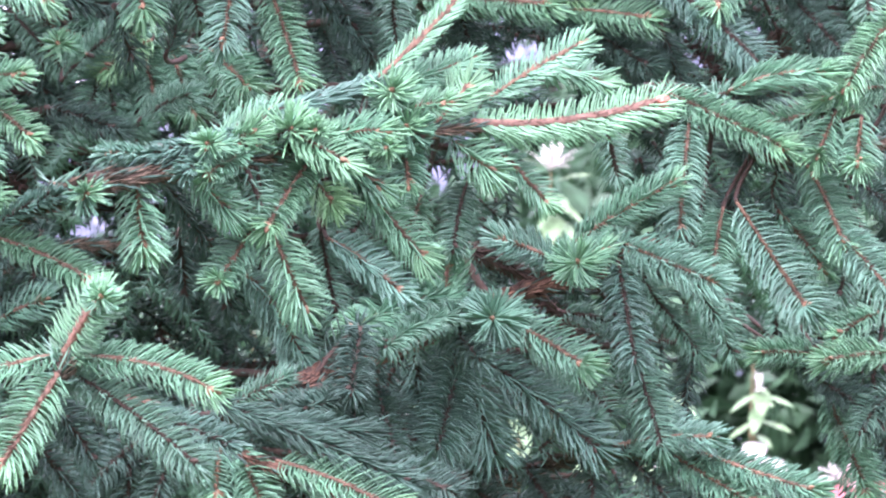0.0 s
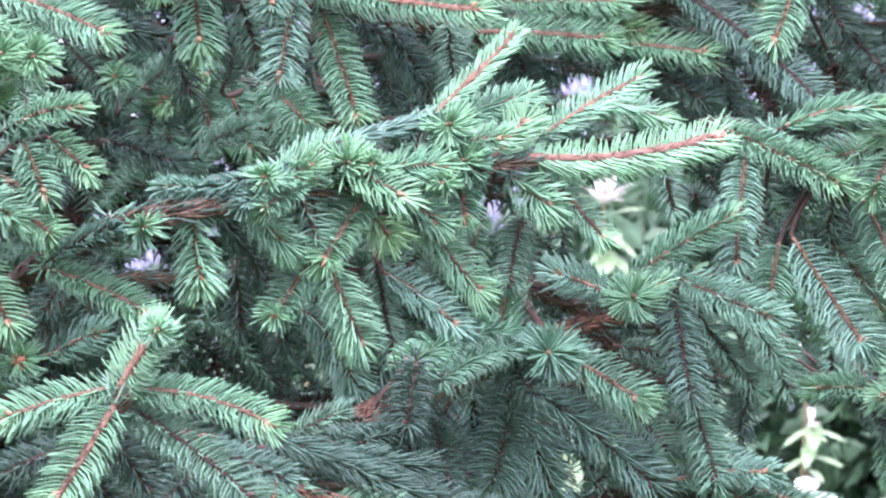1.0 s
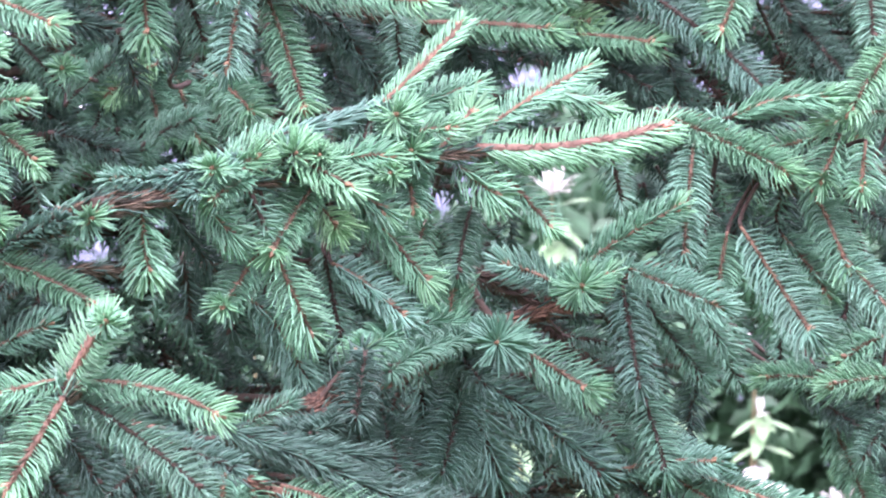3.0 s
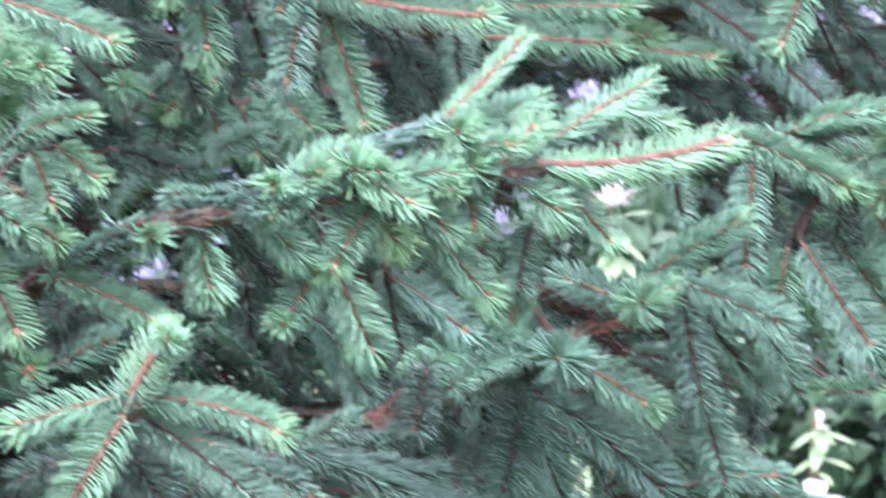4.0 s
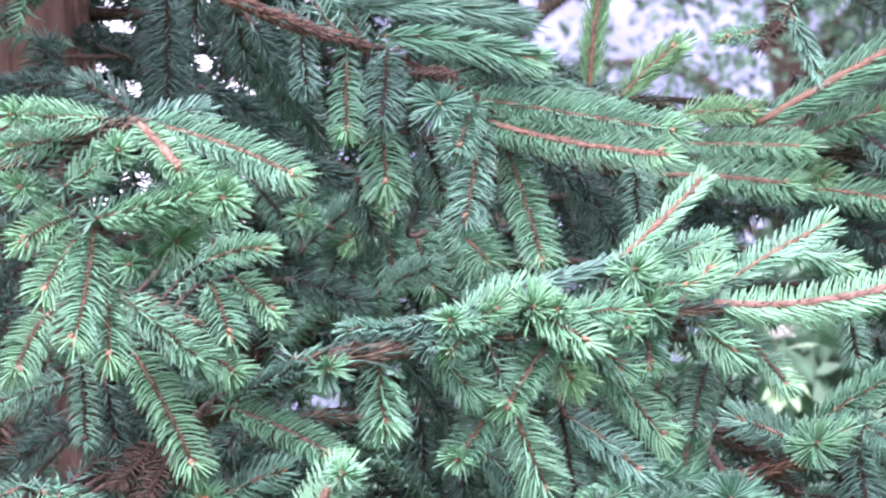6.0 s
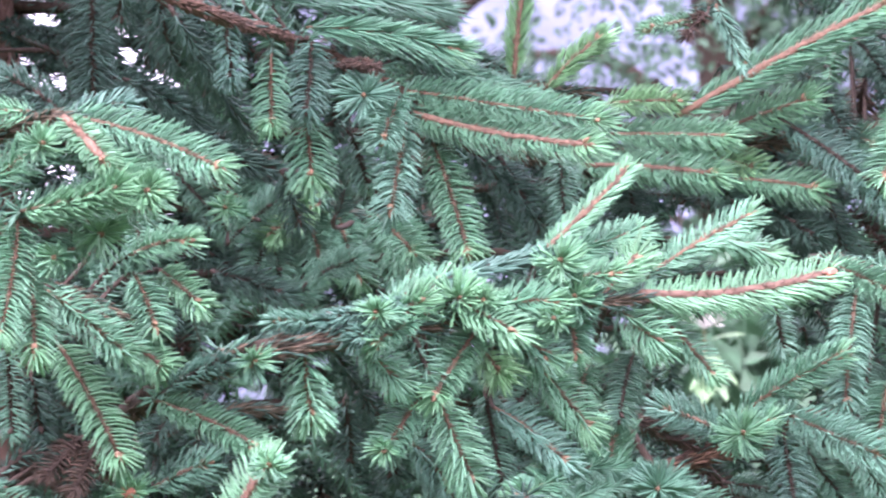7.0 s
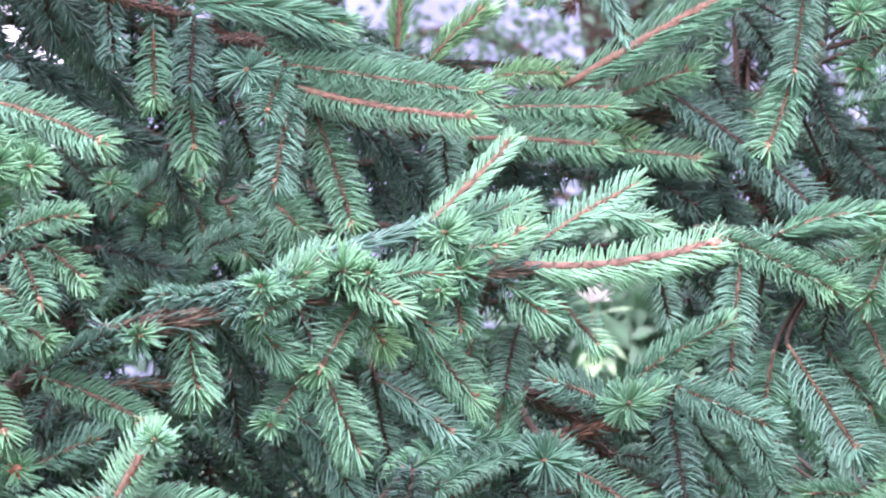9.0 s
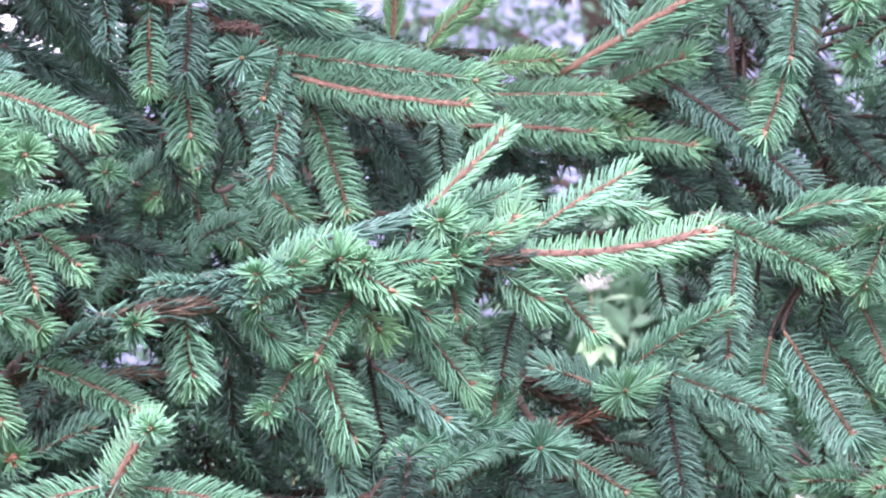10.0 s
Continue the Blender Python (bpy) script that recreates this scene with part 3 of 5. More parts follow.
leftlow_limb = branch((3.0, 2.0), (-0.2129, 4.631, 1.4820), (-0.1743, 4.567, 1.4764), (-0.1495, 4.521, 1.4688), (-0.1193, 4.508, 1.4516), (-0.0944, 4.496, 1.4426), scaly=True)
shoot(leftlow_limb, (-0.1443, 4.521, 1.4829), (-0.0165, 4.479, 1.4316), n=19.1, bow=10, sweep=45, kind="d")
shoot(leftlow_limb, (-0.0979, 4.496, 1.4450), (-0.0240, 4.464, 1.4164), n=17.3, bare=0.53, kind="g")
shoot(leftlow_limb, (-0.1203, 4.545, 1.4717), (-0.0456, 4.525, 1.4617), n=19.1, sweep=42, kind="d")
shoot(leftlow_limb, (-0.1316, 4.508, 1.4552), (-0.1350, 4.493, 1.4241), n=16.4, kind="g")
shoot(leftlow_limb, (-0.1210, 4.508, 1.4516), (-0.1054, 4.488, 1.4138), n=16.4, kind="g")
shoot(leftlow_limb, (-0.1801, 4.578, 1.4601), (-0.2163, 4.553, 1.4278), n=16.4, kind="d")
shoot(leftlow_limb, (-0.2037, 4.588, 1.4472), (-0.2318, 4.578, 1.4119), n=16.3, kind="d")
shoot(leftlow_limb, (-0.1600, 4.567, 1.4622), (-0.1770, 4.546, 1.4132), n=16.4, kind="d")
shoot(leftlow_limb, (-0.1925, 4.578, 1.4369), (-0.1956, 4.568, 1.4016), n=16.4, kind="d")
shoot(leftlow_limb, (-0.0602, 4.567, 1.4480), (0.0110, 4.546, 1.4238), n=18.2, kind="d")
shoot(leftlow_limb, (-0.0742, 4.545, 1.4345), (-0.0527, 4.526, 1.4034), n=18.2, kind="g")

upper_limb = branch((3.3, 2.0), (-0.3178, 4.832, 1.8646), (-0.2864, 4.812, 1.8494), (-0.2577, 4.843, 1.8391), (-0.2263, 4.906, 1.8309), (-0.1941, 4.976, 1.8187), (-0.1470, 4.963, 1.7952), (-0.1193, 4.950, 1.7757), scaly=True)
shoot(upper_limb, (-0.1329, 4.950, 1.7813), (-0.0111, 4.883, 1.7588), n=17.8, bow=-5, r=2.8, bare=0.43, kind="g")
shoot(upper_limb, (-0.1392, 4.963, 1.7973), (-0.0029, 4.901, 1.7758), n=18.8, kind="g")
shoot(upper_limb, (-0.2055, 4.964, 1.8394), (-0.1034, 4.940, 1.8248), n=19.8, bow=12, sweep=45, kind="g")
shoot(upper_limb, (-0.2248, 4.959, 1.8584), (-0.1128, 4.977, 1.8544), n=20.7, bow=10, sweep=42, kind="m")
shoot(upper_limb, (-0.1325, 5.001, 1.8202), (-0.0499, 4.955, 1.7919), n=17.8, sweep=42, kind="m")
shoot(upper_limb, (-0.2267, 4.918, 1.8198), (-0.2254, 4.909, 1.7734), n=13.7, facing=True, kind="g")
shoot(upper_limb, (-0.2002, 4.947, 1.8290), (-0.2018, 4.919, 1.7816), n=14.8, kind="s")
shoot(upper_limb, (-0.2034, 4.942, 1.7805), (-0.1986, 4.938, 1.7380), n=18.5, facing=True, kind="g")
shoot(upper_limb, (-0.1528, 4.963, 1.8049), (-0.1629, 4.926, 1.7922), n=22.8, kind="b", facing=True, dens=45)
shoot(upper_limb, (-0.1403, 4.936, 1.7885), (-0.1491, 4.910, 1.7618), n=15.8, kind="b")
shoot(upper_limb, (-0.1337, 4.936, 1.7751), (-0.1427, 4.902, 1.7141), n=15.8, kind="b")
shoot(upper_limb, (-0.3051, 4.904, 1.8704), (-0.2931, 4.927, 1.8119), n=15.4, dens=36, kind="d")
shoot(upper_limb, (-0.3262, 4.904, 1.8740), (-0.3302, 4.923, 1.8423), n=14.4, kind="d")
shoot(upper_limb, (-0.2765, 4.912, 1.8499), (-0.2703, 4.952, 1.7938), n=15.5, kind="d")
shoot(upper_limb, (-0.2920, 4.880, 1.8463), (-0.2483, 4.981, 1.7717), n=16.4, kind="d")
shoot(upper_limb, (-0.2553, 4.873, 1.8367), (-0.2510, 4.868, 1.8003), n=11.7, kind="s", facing=True)
shoot(upper_limb, (-0.1164, 4.963, 1.7606), (-0.0910, 4.921, 1.6858), n=15.8, kind="g")
shoot(upper_limb, (-0.0927, 4.989, 1.7577), (-0.0534, 4.989, 1.7191), n=17.8, kind="d")
shoot(upper_limb, (-0.0692, 4.989, 1.7501), (-0.0416, 4.989, 1.7036), n=16.8, kind="d")
shoot(upper_limb, (-0.0303, 4.989, 1.7543), (-0.0261, 4.977, 1.7075), n=16.8, kind="m")
shoot(upper_limb, (-0.1789, 4.989, 1.8115), (-0.1864, 4.989, 1.7724), n=16.8, kind="d")
shoot(upper_limb, (-0.1750, 5.001, 1.7690), (-0.1630, 5.001, 1.7340), n=16.8, kind="m")
shoot(upper_limb, (-0.2207, 4.978, 1.7407), (-0.2093, 4.996, 1.7061), n=16.7, kind="d")
shoot(upper_limb, (-0.2465, 4.924, 1.8623), (-0.1718, 4.990, 1.8818), n=19.6, kind="m")
shoot(upper_limb, (-0.1718, 5.001, 1.8394), (-0.1088, 4.990, 1.8160), n=17.8, kind="d")
shoot(upper_limb, (-0.1086, 4.989, 1.7965), (-0.0500, 4.977, 1.7810), n=16.8, kind="g")
shoot(upper_limb, (-0.1869, 5.027, 1.7070), (-0.1716, 5.027, 1.7424), n=14.8, kind="d")
shoot(upper_limb, (-0.1823, 4.950, 1.8130), (-0.1605, 4.918, 1.8126), n=6.9, dens=16, kind="x")
shoot(upper_limb, (-0.1699, 4.950, 1.8100), (-0.1557, 4.938, 1.8112), n=5.9, dens=12, kind="x")

uppermid_limb = branch((4.5, 2.0), (-0.0747, 5.467, 1.7716), (-0.0361, 5.421, 1.7664), (-0.0022, 5.391, 1.7574), (0.0355, 5.391, 1.7577), (0.0823, 5.421, 1.7568), (0.1250, 5.437, 1.7555))
shoot(uppermid_limb, (-0.0107, 5.376, 1.7578), (0.0813, 5.321, 1.7512), n=19.3, bow=3, r=2.5, bare=0.53, kind="g")
shoot(uppermid_limb, (0.0059, 5.391, 1.7819), (0.0897, 5.342, 1.7802), n=18.3, bare=0.63, kind="f")
shoot(uppermid_limb, (0.0015, 5.406, 1.8043), (0.0538, 5.375, 1.8066), n=16.1, kind="y")
shoot(uppermid_limb, (0.0986, 5.391, 1.7499), (0.1576, 5.356, 1.7428), n=18.3, bare=0.63, kind="f")
shoot(uppermid_limb, (0.1075, 5.406, 1.7398), (0.1571, 5.372, 1.7080), n=19.4, kind="d")
shoot(uppermid_limb, (0.0693, 5.406, 1.7669), (0.1112, 5.391, 1.7585), n=17.2, kind="y")
shoot(uppermid_limb, (0.0191, 5.421, 1.7499), (0.0277, 5.408, 1.7137), n=18.3, kind="d")
shoot(uppermid_limb, (0.0884, 5.406, 1.7481), (0.1050, 5.380, 1.7182), n=17.2, kind="s")
shoot(uppermid_limb, (0.1121, 5.421, 1.7296), (0.1247, 5.408, 1.6957), n=18.3, kind="d")
shoot(uppermid_limb, (0.0064, 5.437, 1.7545), (0.0193, 5.423, 1.7161), n=17.2, kind="d")

upperright_limb = branch((6.5, 3.0), (0.0484, 5.452, 1.7692), (0.0735, 5.421, 1.7724), (0.1239, 5.406, 1.7802), (0.1788, 5.406, 1.7842), (0.2345, 5.421, 1.8013), (0.2530, 5.452, 1.8534), (0.2554, 5.497, 1.9155))
shoot(upperright_limb, (0.0570, 5.376, 1.7955), (0.2075, 5.319, 1.8776), n=20.4, r=3.6, bare=0.48, sweep=52, kind="g")
shoot(upperright_limb, (0.0900, 5.391, 1.7862), (0.1503, 5.362, 1.8080), n=18.3, kind="f")
shoot(upperright_limb, (0.1317, 5.376, 1.7939), (0.2338, 5.305, 1.7119), n=19.3, bare=0.63, kind="s")
shoot(upperright_limb, (0.2379, 5.376, 1.8711), (0.2274, 5.337, 1.8047), n=18.3, kind="b")
shoot(upperright_limb, (0.2285, 5.359, 1.8138), (0.2082, 5.321, 1.7514), n=18.3, kind="f")
shoot(upperright_limb, (0.2359, 5.406, 1.8135), (0.2596, 5.378, 1.7619), n=18.3, kind="d")
shoot(upperright_limb, (0.2504, 5.406, 1.7754), (0.3064, 5.357, 1.7130), n=19.4, kind="d")
shoot(upperright_limb, (0.2694, 5.406, 1.7585), (0.2784, 5.382, 1.7241), n=17.2, kind="d")
shoot(upperright_limb, (0.3007, 5.391, 1.8610), (0.2754, 5.351, 1.8505), n=20.6, kind="f", facing=True, dens=45)
shoot(upperright_limb, (0.3048, 5.391, 1.8357), (0.2775, 5.371, 1.8111), n=17.2, kind="f", facing=True)
shoot(upperright_limb, (0.1537, 5.406, 1.8265), (0.1800, 5.378, 1.7853), n=17.2, kind="d")
shoot(upperright_limb, (0.1876, 5.406, 1.8558), (0.2164, 5.391, 1.8172), n=17.2, kind="d")
shoot(upperright_limb, (0.1746, 5.406, 1.7821), (0.2030, 5.378, 1.7768), n=17.2, kind="g")
shoot(upperright_limb, (0.1074, 5.421, 1.7723), (0.1491, 5.408, 1.7380), n=18.3, kind="d")
shoot(upperright_limb, (0.1368, 5.421, 1.7383), (0.1573, 5.408, 1.6999), n=18.3, kind="d")
shoot(upperright_limb, (0.1707, 5.421, 1.7339), (0.1831, 5.421, 1.6958), n=18.3, kind="d")
shoot(upperright_limb, (0.3225, 5.406, 1.8426), (0.3079, 5.378, 1.7701), n=20.4, kind="d")
shoot(upperright_limb, (0.2686, 5.421, 1.8689), (0.3018, 5.408, 1.8807), n=18.3, kind="m")
shoot(upperright_limb, (0.2015, 5.437, 1.8657), (0.2644, 5.423, 1.8605), n=18.3, kind="d")
shoot(upperright_limb, (0.3428, 5.391, 1.8671), (0.2908, 5.362, 1.8828), n=18.3, kind="g")
shoot(upperright_limb, (0.3261, 5.406, 1.7160), (0.3110, 5.383, 1.6778), n=18.3, kind="g")
shoot(upperright_limb, (0.1971, 5.437, 1.8275), (0.1926, 5.437, 1.7935), n=15.1, kind="x")
shoot(upperright_limb, (0.2559, 5.437, 1.7381), (0.2600, 5.437, 1.6999), n=15.1, kind="x")
shoot(upperright_limb, (0.0820, 5.421, 1.7829), (0.1280, 5.408, 1.7465), n=18.3, kind="d")

uptwig_limb = branch((3.0, 1.5), (0.1373, 5.465, 1.9227), (0.1025, 5.422, 1.8988), (0.0809, 5.393, 1.8782), (0.0703, 5.379, 1.8668))
shoot(uptwig_limb, (0.0723, 5.379, 1.8677), (0.0352, 5.357, 1.8589), n=9.5, kind="f")
shoot(uptwig_limb, (0.0830, 5.393, 1.8802), (0.1050, 5.364, 1.8330), n=13.0, sweep=38, kind="b")
shoot(uptwig_limb, (0.0773, 5.379, 1.8720), (0.0627, 5.351, 1.8547), n=10.6, dens=10, kind="x")
shoot(uptwig_limb, (0.0850, 5.393, 1.8887), (0.1140, 5.379, 1.9009), n=17.7, kind="m")

uptop_limb = branch((3.0, 1.5), (-0.1163, 5.407, 1.7821), (-0.0903, 5.350, 1.7974), (-0.0631, 5.320, 1.8153), (-0.0319, 5.306, 1.8108), (-0.0112, 5.292, 1.8072))
shoot(uptop_limb, (-0.0651, 5.306, 1.8167), (-0.0549, 5.279, 1.9044), n=13.0, r=2.4, sweep=48, dens=34, bare=0.62, kind="y")
shoot(uptop_limb, (-0.0421, 5.292, 1.8102), (-0.0026, 5.264, 1.8469), n=13.5, r=1.9, sweep=56, bare=0.7, kind="y")
shoot(uptop_limb, (-0.0898, 5.306, 1.8041), (-0.0481, 5.282, 1.7974), n=18.8, kind="g")

leftup_limb = branch((5.0, 2.5), (-0.4461, 4.526, 1.7271), (-0.4081, 4.495, 1.7372), (-0.3706, 4.464, 1.7499), (-0.3314, 4.428, 1.7578), (-0.3071, 4.404, 1.7339))
shoot(leftup_limb, (-0.3297, 4.428, 1.7596), (-0.2346, 4.380, 1.7279), n=16.1, bow=9, kind="g")
shoot(leftup_limb, (-0.3781, 4.452, 1.7207), (-0.3443, 4.420, 1.7416), n=17.0, kind="f", facing=True)
shoot(leftup_limb, (-0.3071, 4.404, 1.7356), (-0.2752, 4.368, 1.7116), n=17.9, r=2.4, kind="f", facing=True, knob=1.35)
shoot(leftup_limb, (-0.3524, 4.452, 1.7625), (-0.4075, 4.416, 1.7630), n=16.1, kind="f", facing=True)
shoot(leftup_limb, (-0.3279, 4.452, 1.7604), (-0.2967, 4.452, 1.7676), n=13.4, kind="s")
shoot(leftup_limb, (-0.3306, 4.425, 1.7572), (-0.3010, 4.360, 1.7295), n=11.6, kind="f", r=3.6, bare=0.5)
shoot(leftup_limb, (-0.3732, 4.475, 1.7508), (-0.4133, 4.454, 1.7426), n=15.2, kind="g")
shoot(leftup_limb, (-0.3384, 4.475, 1.7651), (-0.3654, 4.459, 1.7817), n=16.1, kind="d")

leftmid_limb = branch((5.0, 2.5), (-0.4497, 4.568, 1.6888), (-0.4139, 4.526, 1.6956), (-0.3784, 4.480, 1.6986), (-0.3590, 4.456, 1.7000), (-0.3268, 4.444, 1.7052))
shoot(leftmid_limb, (-0.3573, 4.440, 1.7011), (-0.2974, 4.360, 1.7138), n=19.9, sweep=40, dens=38, kind="f")
shoot(leftmid_limb, (-0.3110, 4.420, 1.7196), (-0.2762, 4.360, 1.7127), n=17.8, facing=True, kind="f")
shoot(leftmid_limb, (-0.3590, 4.456, 1.7010), (-0.2865, 4.420, 1.7168), n=18.0, kind="f")
shoot(leftmid_limb, (-0.3634, 4.468, 1.7001), (-0.3894, 4.442, 1.6553), n=15.3, kind="f")
shoot(leftmid_limb, (-0.3607, 4.456, 1.6964), (-0.3680, 4.421, 1.6266), n=16.2, kind="g")
shoot(leftmid_limb, (-0.3570, 4.468, 1.6880), (-0.3480, 4.432, 1.6164), n=16.2, kind="g")
shoot(leftmid_limb, (-0.3812, 4.492, 1.7154), (-0.4067, 4.460, 1.7195), n=16.2, kind="f", facing=True)
shoot(leftmid_limb, (-0.3756, 4.468, 1.7023), (-0.4037, 4.451, 1.6863), n=14.4, kind="f")
shoot(leftmid_limb, (-0.3074, 4.468, 1.6885), (-0.3359, 4.439, 1.6731), n=15.3, kind="f", facing=True)
shoot(leftmid_limb, (-0.3171, 4.480, 1.6973), (-0.2828, 4.463, 1.7026), n=15.3, kind="f")
shoot(leftmid_limb, (-0.3285, 4.468, 1.7022), (-0.3099, 4.453, 1.6882), n=19.6, kind="f", facing=True, dens=45)
shoot(leftmid_limb, (-0.4122, 4.526, 1.7095), (-0.4456, 4.506, 1.6909), n=16.2, kind="d")

leftdown_limb = branch((4.5, 2.0), (-0.4139, 4.741, 1.6626), (-0.3725, 4.685, 1.6586), (-0.3336, 4.651, 1.6514), (-0.3027, 4.625, 1.6370))
shoot(leftdown_limb, (-0.3544, 4.612, 1.6545), (-0.3040, 4.604, 1.6160), n=15.8, kind="f", facing=True)
shoot(leftdown_limb, (-0.3190, 4.625, 1.6394), (-0.2817, 4.617, 1.6068), n=14.9, bare=0.63, kind="f", facing=True)
shoot(leftdown_limb, (-0.3039, 4.638, 1.6769), (-0.2660, 4.618, 1.6870), n=14.0, kind="g")
shoot(leftdown_limb, (-0.2994, 4.638, 1.6642), (-0.2854, 4.620, 1.6317), n=14.0, kind="g")
shoot(leftdown_limb, (-0.2846, 4.651, 1.6681), (-0.2585, 4.634, 1.6465), n=14.0, kind="f")
shoot(leftdown_limb, (-0.3497, 4.651, 1.6203), (-0.3062, 4.609, 1.5487), n=15.8, bare=0.63, kind="f")
shoot(leftdown_limb, (-0.3850, 4.685, 1.6183), (-0.3787, 4.663, 1.5618), n=13.0, kind="m")
shoot(leftdown_limb, (-0.3014, 4.651, 1.7080), (-0.2975, 4.640, 1.6770), n=13.0, kind="m")
shoot(leftdown_limb, (-0.4030, 4.638, 1.6431), (-0.4208, 4.617, 1.6065), n=15.8, kind="f")
shoot(leftdown_limb, (-0.3926, 4.674, 1.6014), (-0.4508, 4.652, 1.5789), n=16.7, kind="m")
shoot(leftdown_limb, (-0.3282, 4.685, 1.6188), (-0.3418, 4.675, 1.5894), n=13.9, kind="d")
shoot(leftdown_limb, (-0.2785, 4.707, 1.6634), (-0.2820, 4.707, 1.6340), n=14.9, kind="d")
shoot(leftdown_limb, (-0.3696, 4.685, 1.5999), (-0.3618, 4.685, 1.5634), n=14.9, kind="d")

leftbase_limb = branch((6.0, 2.5), (-0.4754, 4.763, 1.5390), (-0.4247, 4.696, 1.5258), (-0.3917, 4.651, 1.5288), (-0.3541, 4.638, 1.5096))
shoot(leftbase_limb, (-0.4063, 4.651, 1.5286), (-0.3358, 4.612, 1.4931), n=17.7, kind="g")
shoot(leftbase_limb, (-0.3943, 4.638, 1.5272), (-0.3924, 4.620, 1.4914), n=16.8, kind="g")
shoot(leftbase_limb, (-0.3358, 4.662, 1.5130), (-0.3004, 4.628, 1.5257), n=17.7, r=2.4, kind="g", facing=True, knob=1.35)
shoot(leftbase_limb, (-0.4219, 4.662, 1.5301), (-0.4597, 4.640, 1.5117), n=17.7, kind="b")
shoot(leftbase_limb, (-0.3580, 4.685, 1.5525), (-0.3783, 4.667, 1.5306), n=13.0, kind="x")
shoot(leftbase_limb, (-0.3471, 4.685, 1.5562), (-0.3435, 4.665, 1.5274), n=13.0, kind="x")
shoot(leftbase_limb, (-0.3600, 4.662, 1.5491), (-0.3298, 4.651, 1.5277), n=14.0, kind="d")
shoot(leftbase_limb, (-0.4210, 4.696, 1.5259), (-0.4298, 4.677, 1.4895), n=15.8, kind="d")
shoot(leftbase_limb, (-0.3884, 4.696, 1.5703), (-0.4240, 4.686, 1.5480), n=15.8, kind="d")
shoot(leftbase_limb, (-0.4414, 4.707, 1.5990), (-0.4371, 4.707, 1.5549), n=13.9, kind="x")

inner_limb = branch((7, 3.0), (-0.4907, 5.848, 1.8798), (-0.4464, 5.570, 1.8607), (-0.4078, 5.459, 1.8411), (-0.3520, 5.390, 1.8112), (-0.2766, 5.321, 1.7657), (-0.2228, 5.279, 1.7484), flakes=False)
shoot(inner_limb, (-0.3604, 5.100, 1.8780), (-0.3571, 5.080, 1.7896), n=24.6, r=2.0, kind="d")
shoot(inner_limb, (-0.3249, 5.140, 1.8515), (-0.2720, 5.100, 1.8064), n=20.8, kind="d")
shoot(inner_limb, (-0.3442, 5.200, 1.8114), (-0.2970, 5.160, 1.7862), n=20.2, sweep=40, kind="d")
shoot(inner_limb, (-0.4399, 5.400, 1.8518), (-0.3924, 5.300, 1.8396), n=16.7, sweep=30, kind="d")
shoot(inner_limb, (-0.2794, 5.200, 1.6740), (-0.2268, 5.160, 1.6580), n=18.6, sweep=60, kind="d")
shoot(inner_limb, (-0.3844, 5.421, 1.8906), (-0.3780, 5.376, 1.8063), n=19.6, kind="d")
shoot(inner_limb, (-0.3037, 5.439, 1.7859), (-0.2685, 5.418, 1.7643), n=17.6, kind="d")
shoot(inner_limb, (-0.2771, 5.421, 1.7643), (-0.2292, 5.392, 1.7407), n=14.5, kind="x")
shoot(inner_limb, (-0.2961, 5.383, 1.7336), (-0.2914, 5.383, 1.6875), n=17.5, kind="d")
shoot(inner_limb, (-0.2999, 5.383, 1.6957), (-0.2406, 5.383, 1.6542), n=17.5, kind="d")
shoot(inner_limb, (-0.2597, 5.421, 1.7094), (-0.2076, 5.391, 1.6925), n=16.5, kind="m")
# brighter needle colours on some inner shoots stand for light from behind
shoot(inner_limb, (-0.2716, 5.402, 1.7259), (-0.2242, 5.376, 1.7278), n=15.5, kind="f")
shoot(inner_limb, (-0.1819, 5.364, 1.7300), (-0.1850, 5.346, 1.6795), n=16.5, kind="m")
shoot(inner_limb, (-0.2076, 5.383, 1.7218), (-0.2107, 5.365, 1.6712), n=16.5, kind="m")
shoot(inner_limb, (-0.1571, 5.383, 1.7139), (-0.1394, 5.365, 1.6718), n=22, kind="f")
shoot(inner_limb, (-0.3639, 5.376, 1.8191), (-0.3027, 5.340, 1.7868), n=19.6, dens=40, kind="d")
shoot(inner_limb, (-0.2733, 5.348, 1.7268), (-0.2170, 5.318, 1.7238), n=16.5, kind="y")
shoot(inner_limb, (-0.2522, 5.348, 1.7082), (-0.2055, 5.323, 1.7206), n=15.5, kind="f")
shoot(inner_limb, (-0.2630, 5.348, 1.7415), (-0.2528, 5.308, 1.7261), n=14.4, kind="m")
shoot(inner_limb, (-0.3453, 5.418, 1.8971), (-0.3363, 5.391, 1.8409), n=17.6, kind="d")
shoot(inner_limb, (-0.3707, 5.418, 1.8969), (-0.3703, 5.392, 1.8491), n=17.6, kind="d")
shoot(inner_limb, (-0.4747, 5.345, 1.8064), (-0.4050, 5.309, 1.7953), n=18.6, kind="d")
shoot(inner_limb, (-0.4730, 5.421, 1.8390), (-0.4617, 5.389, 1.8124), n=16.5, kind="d")

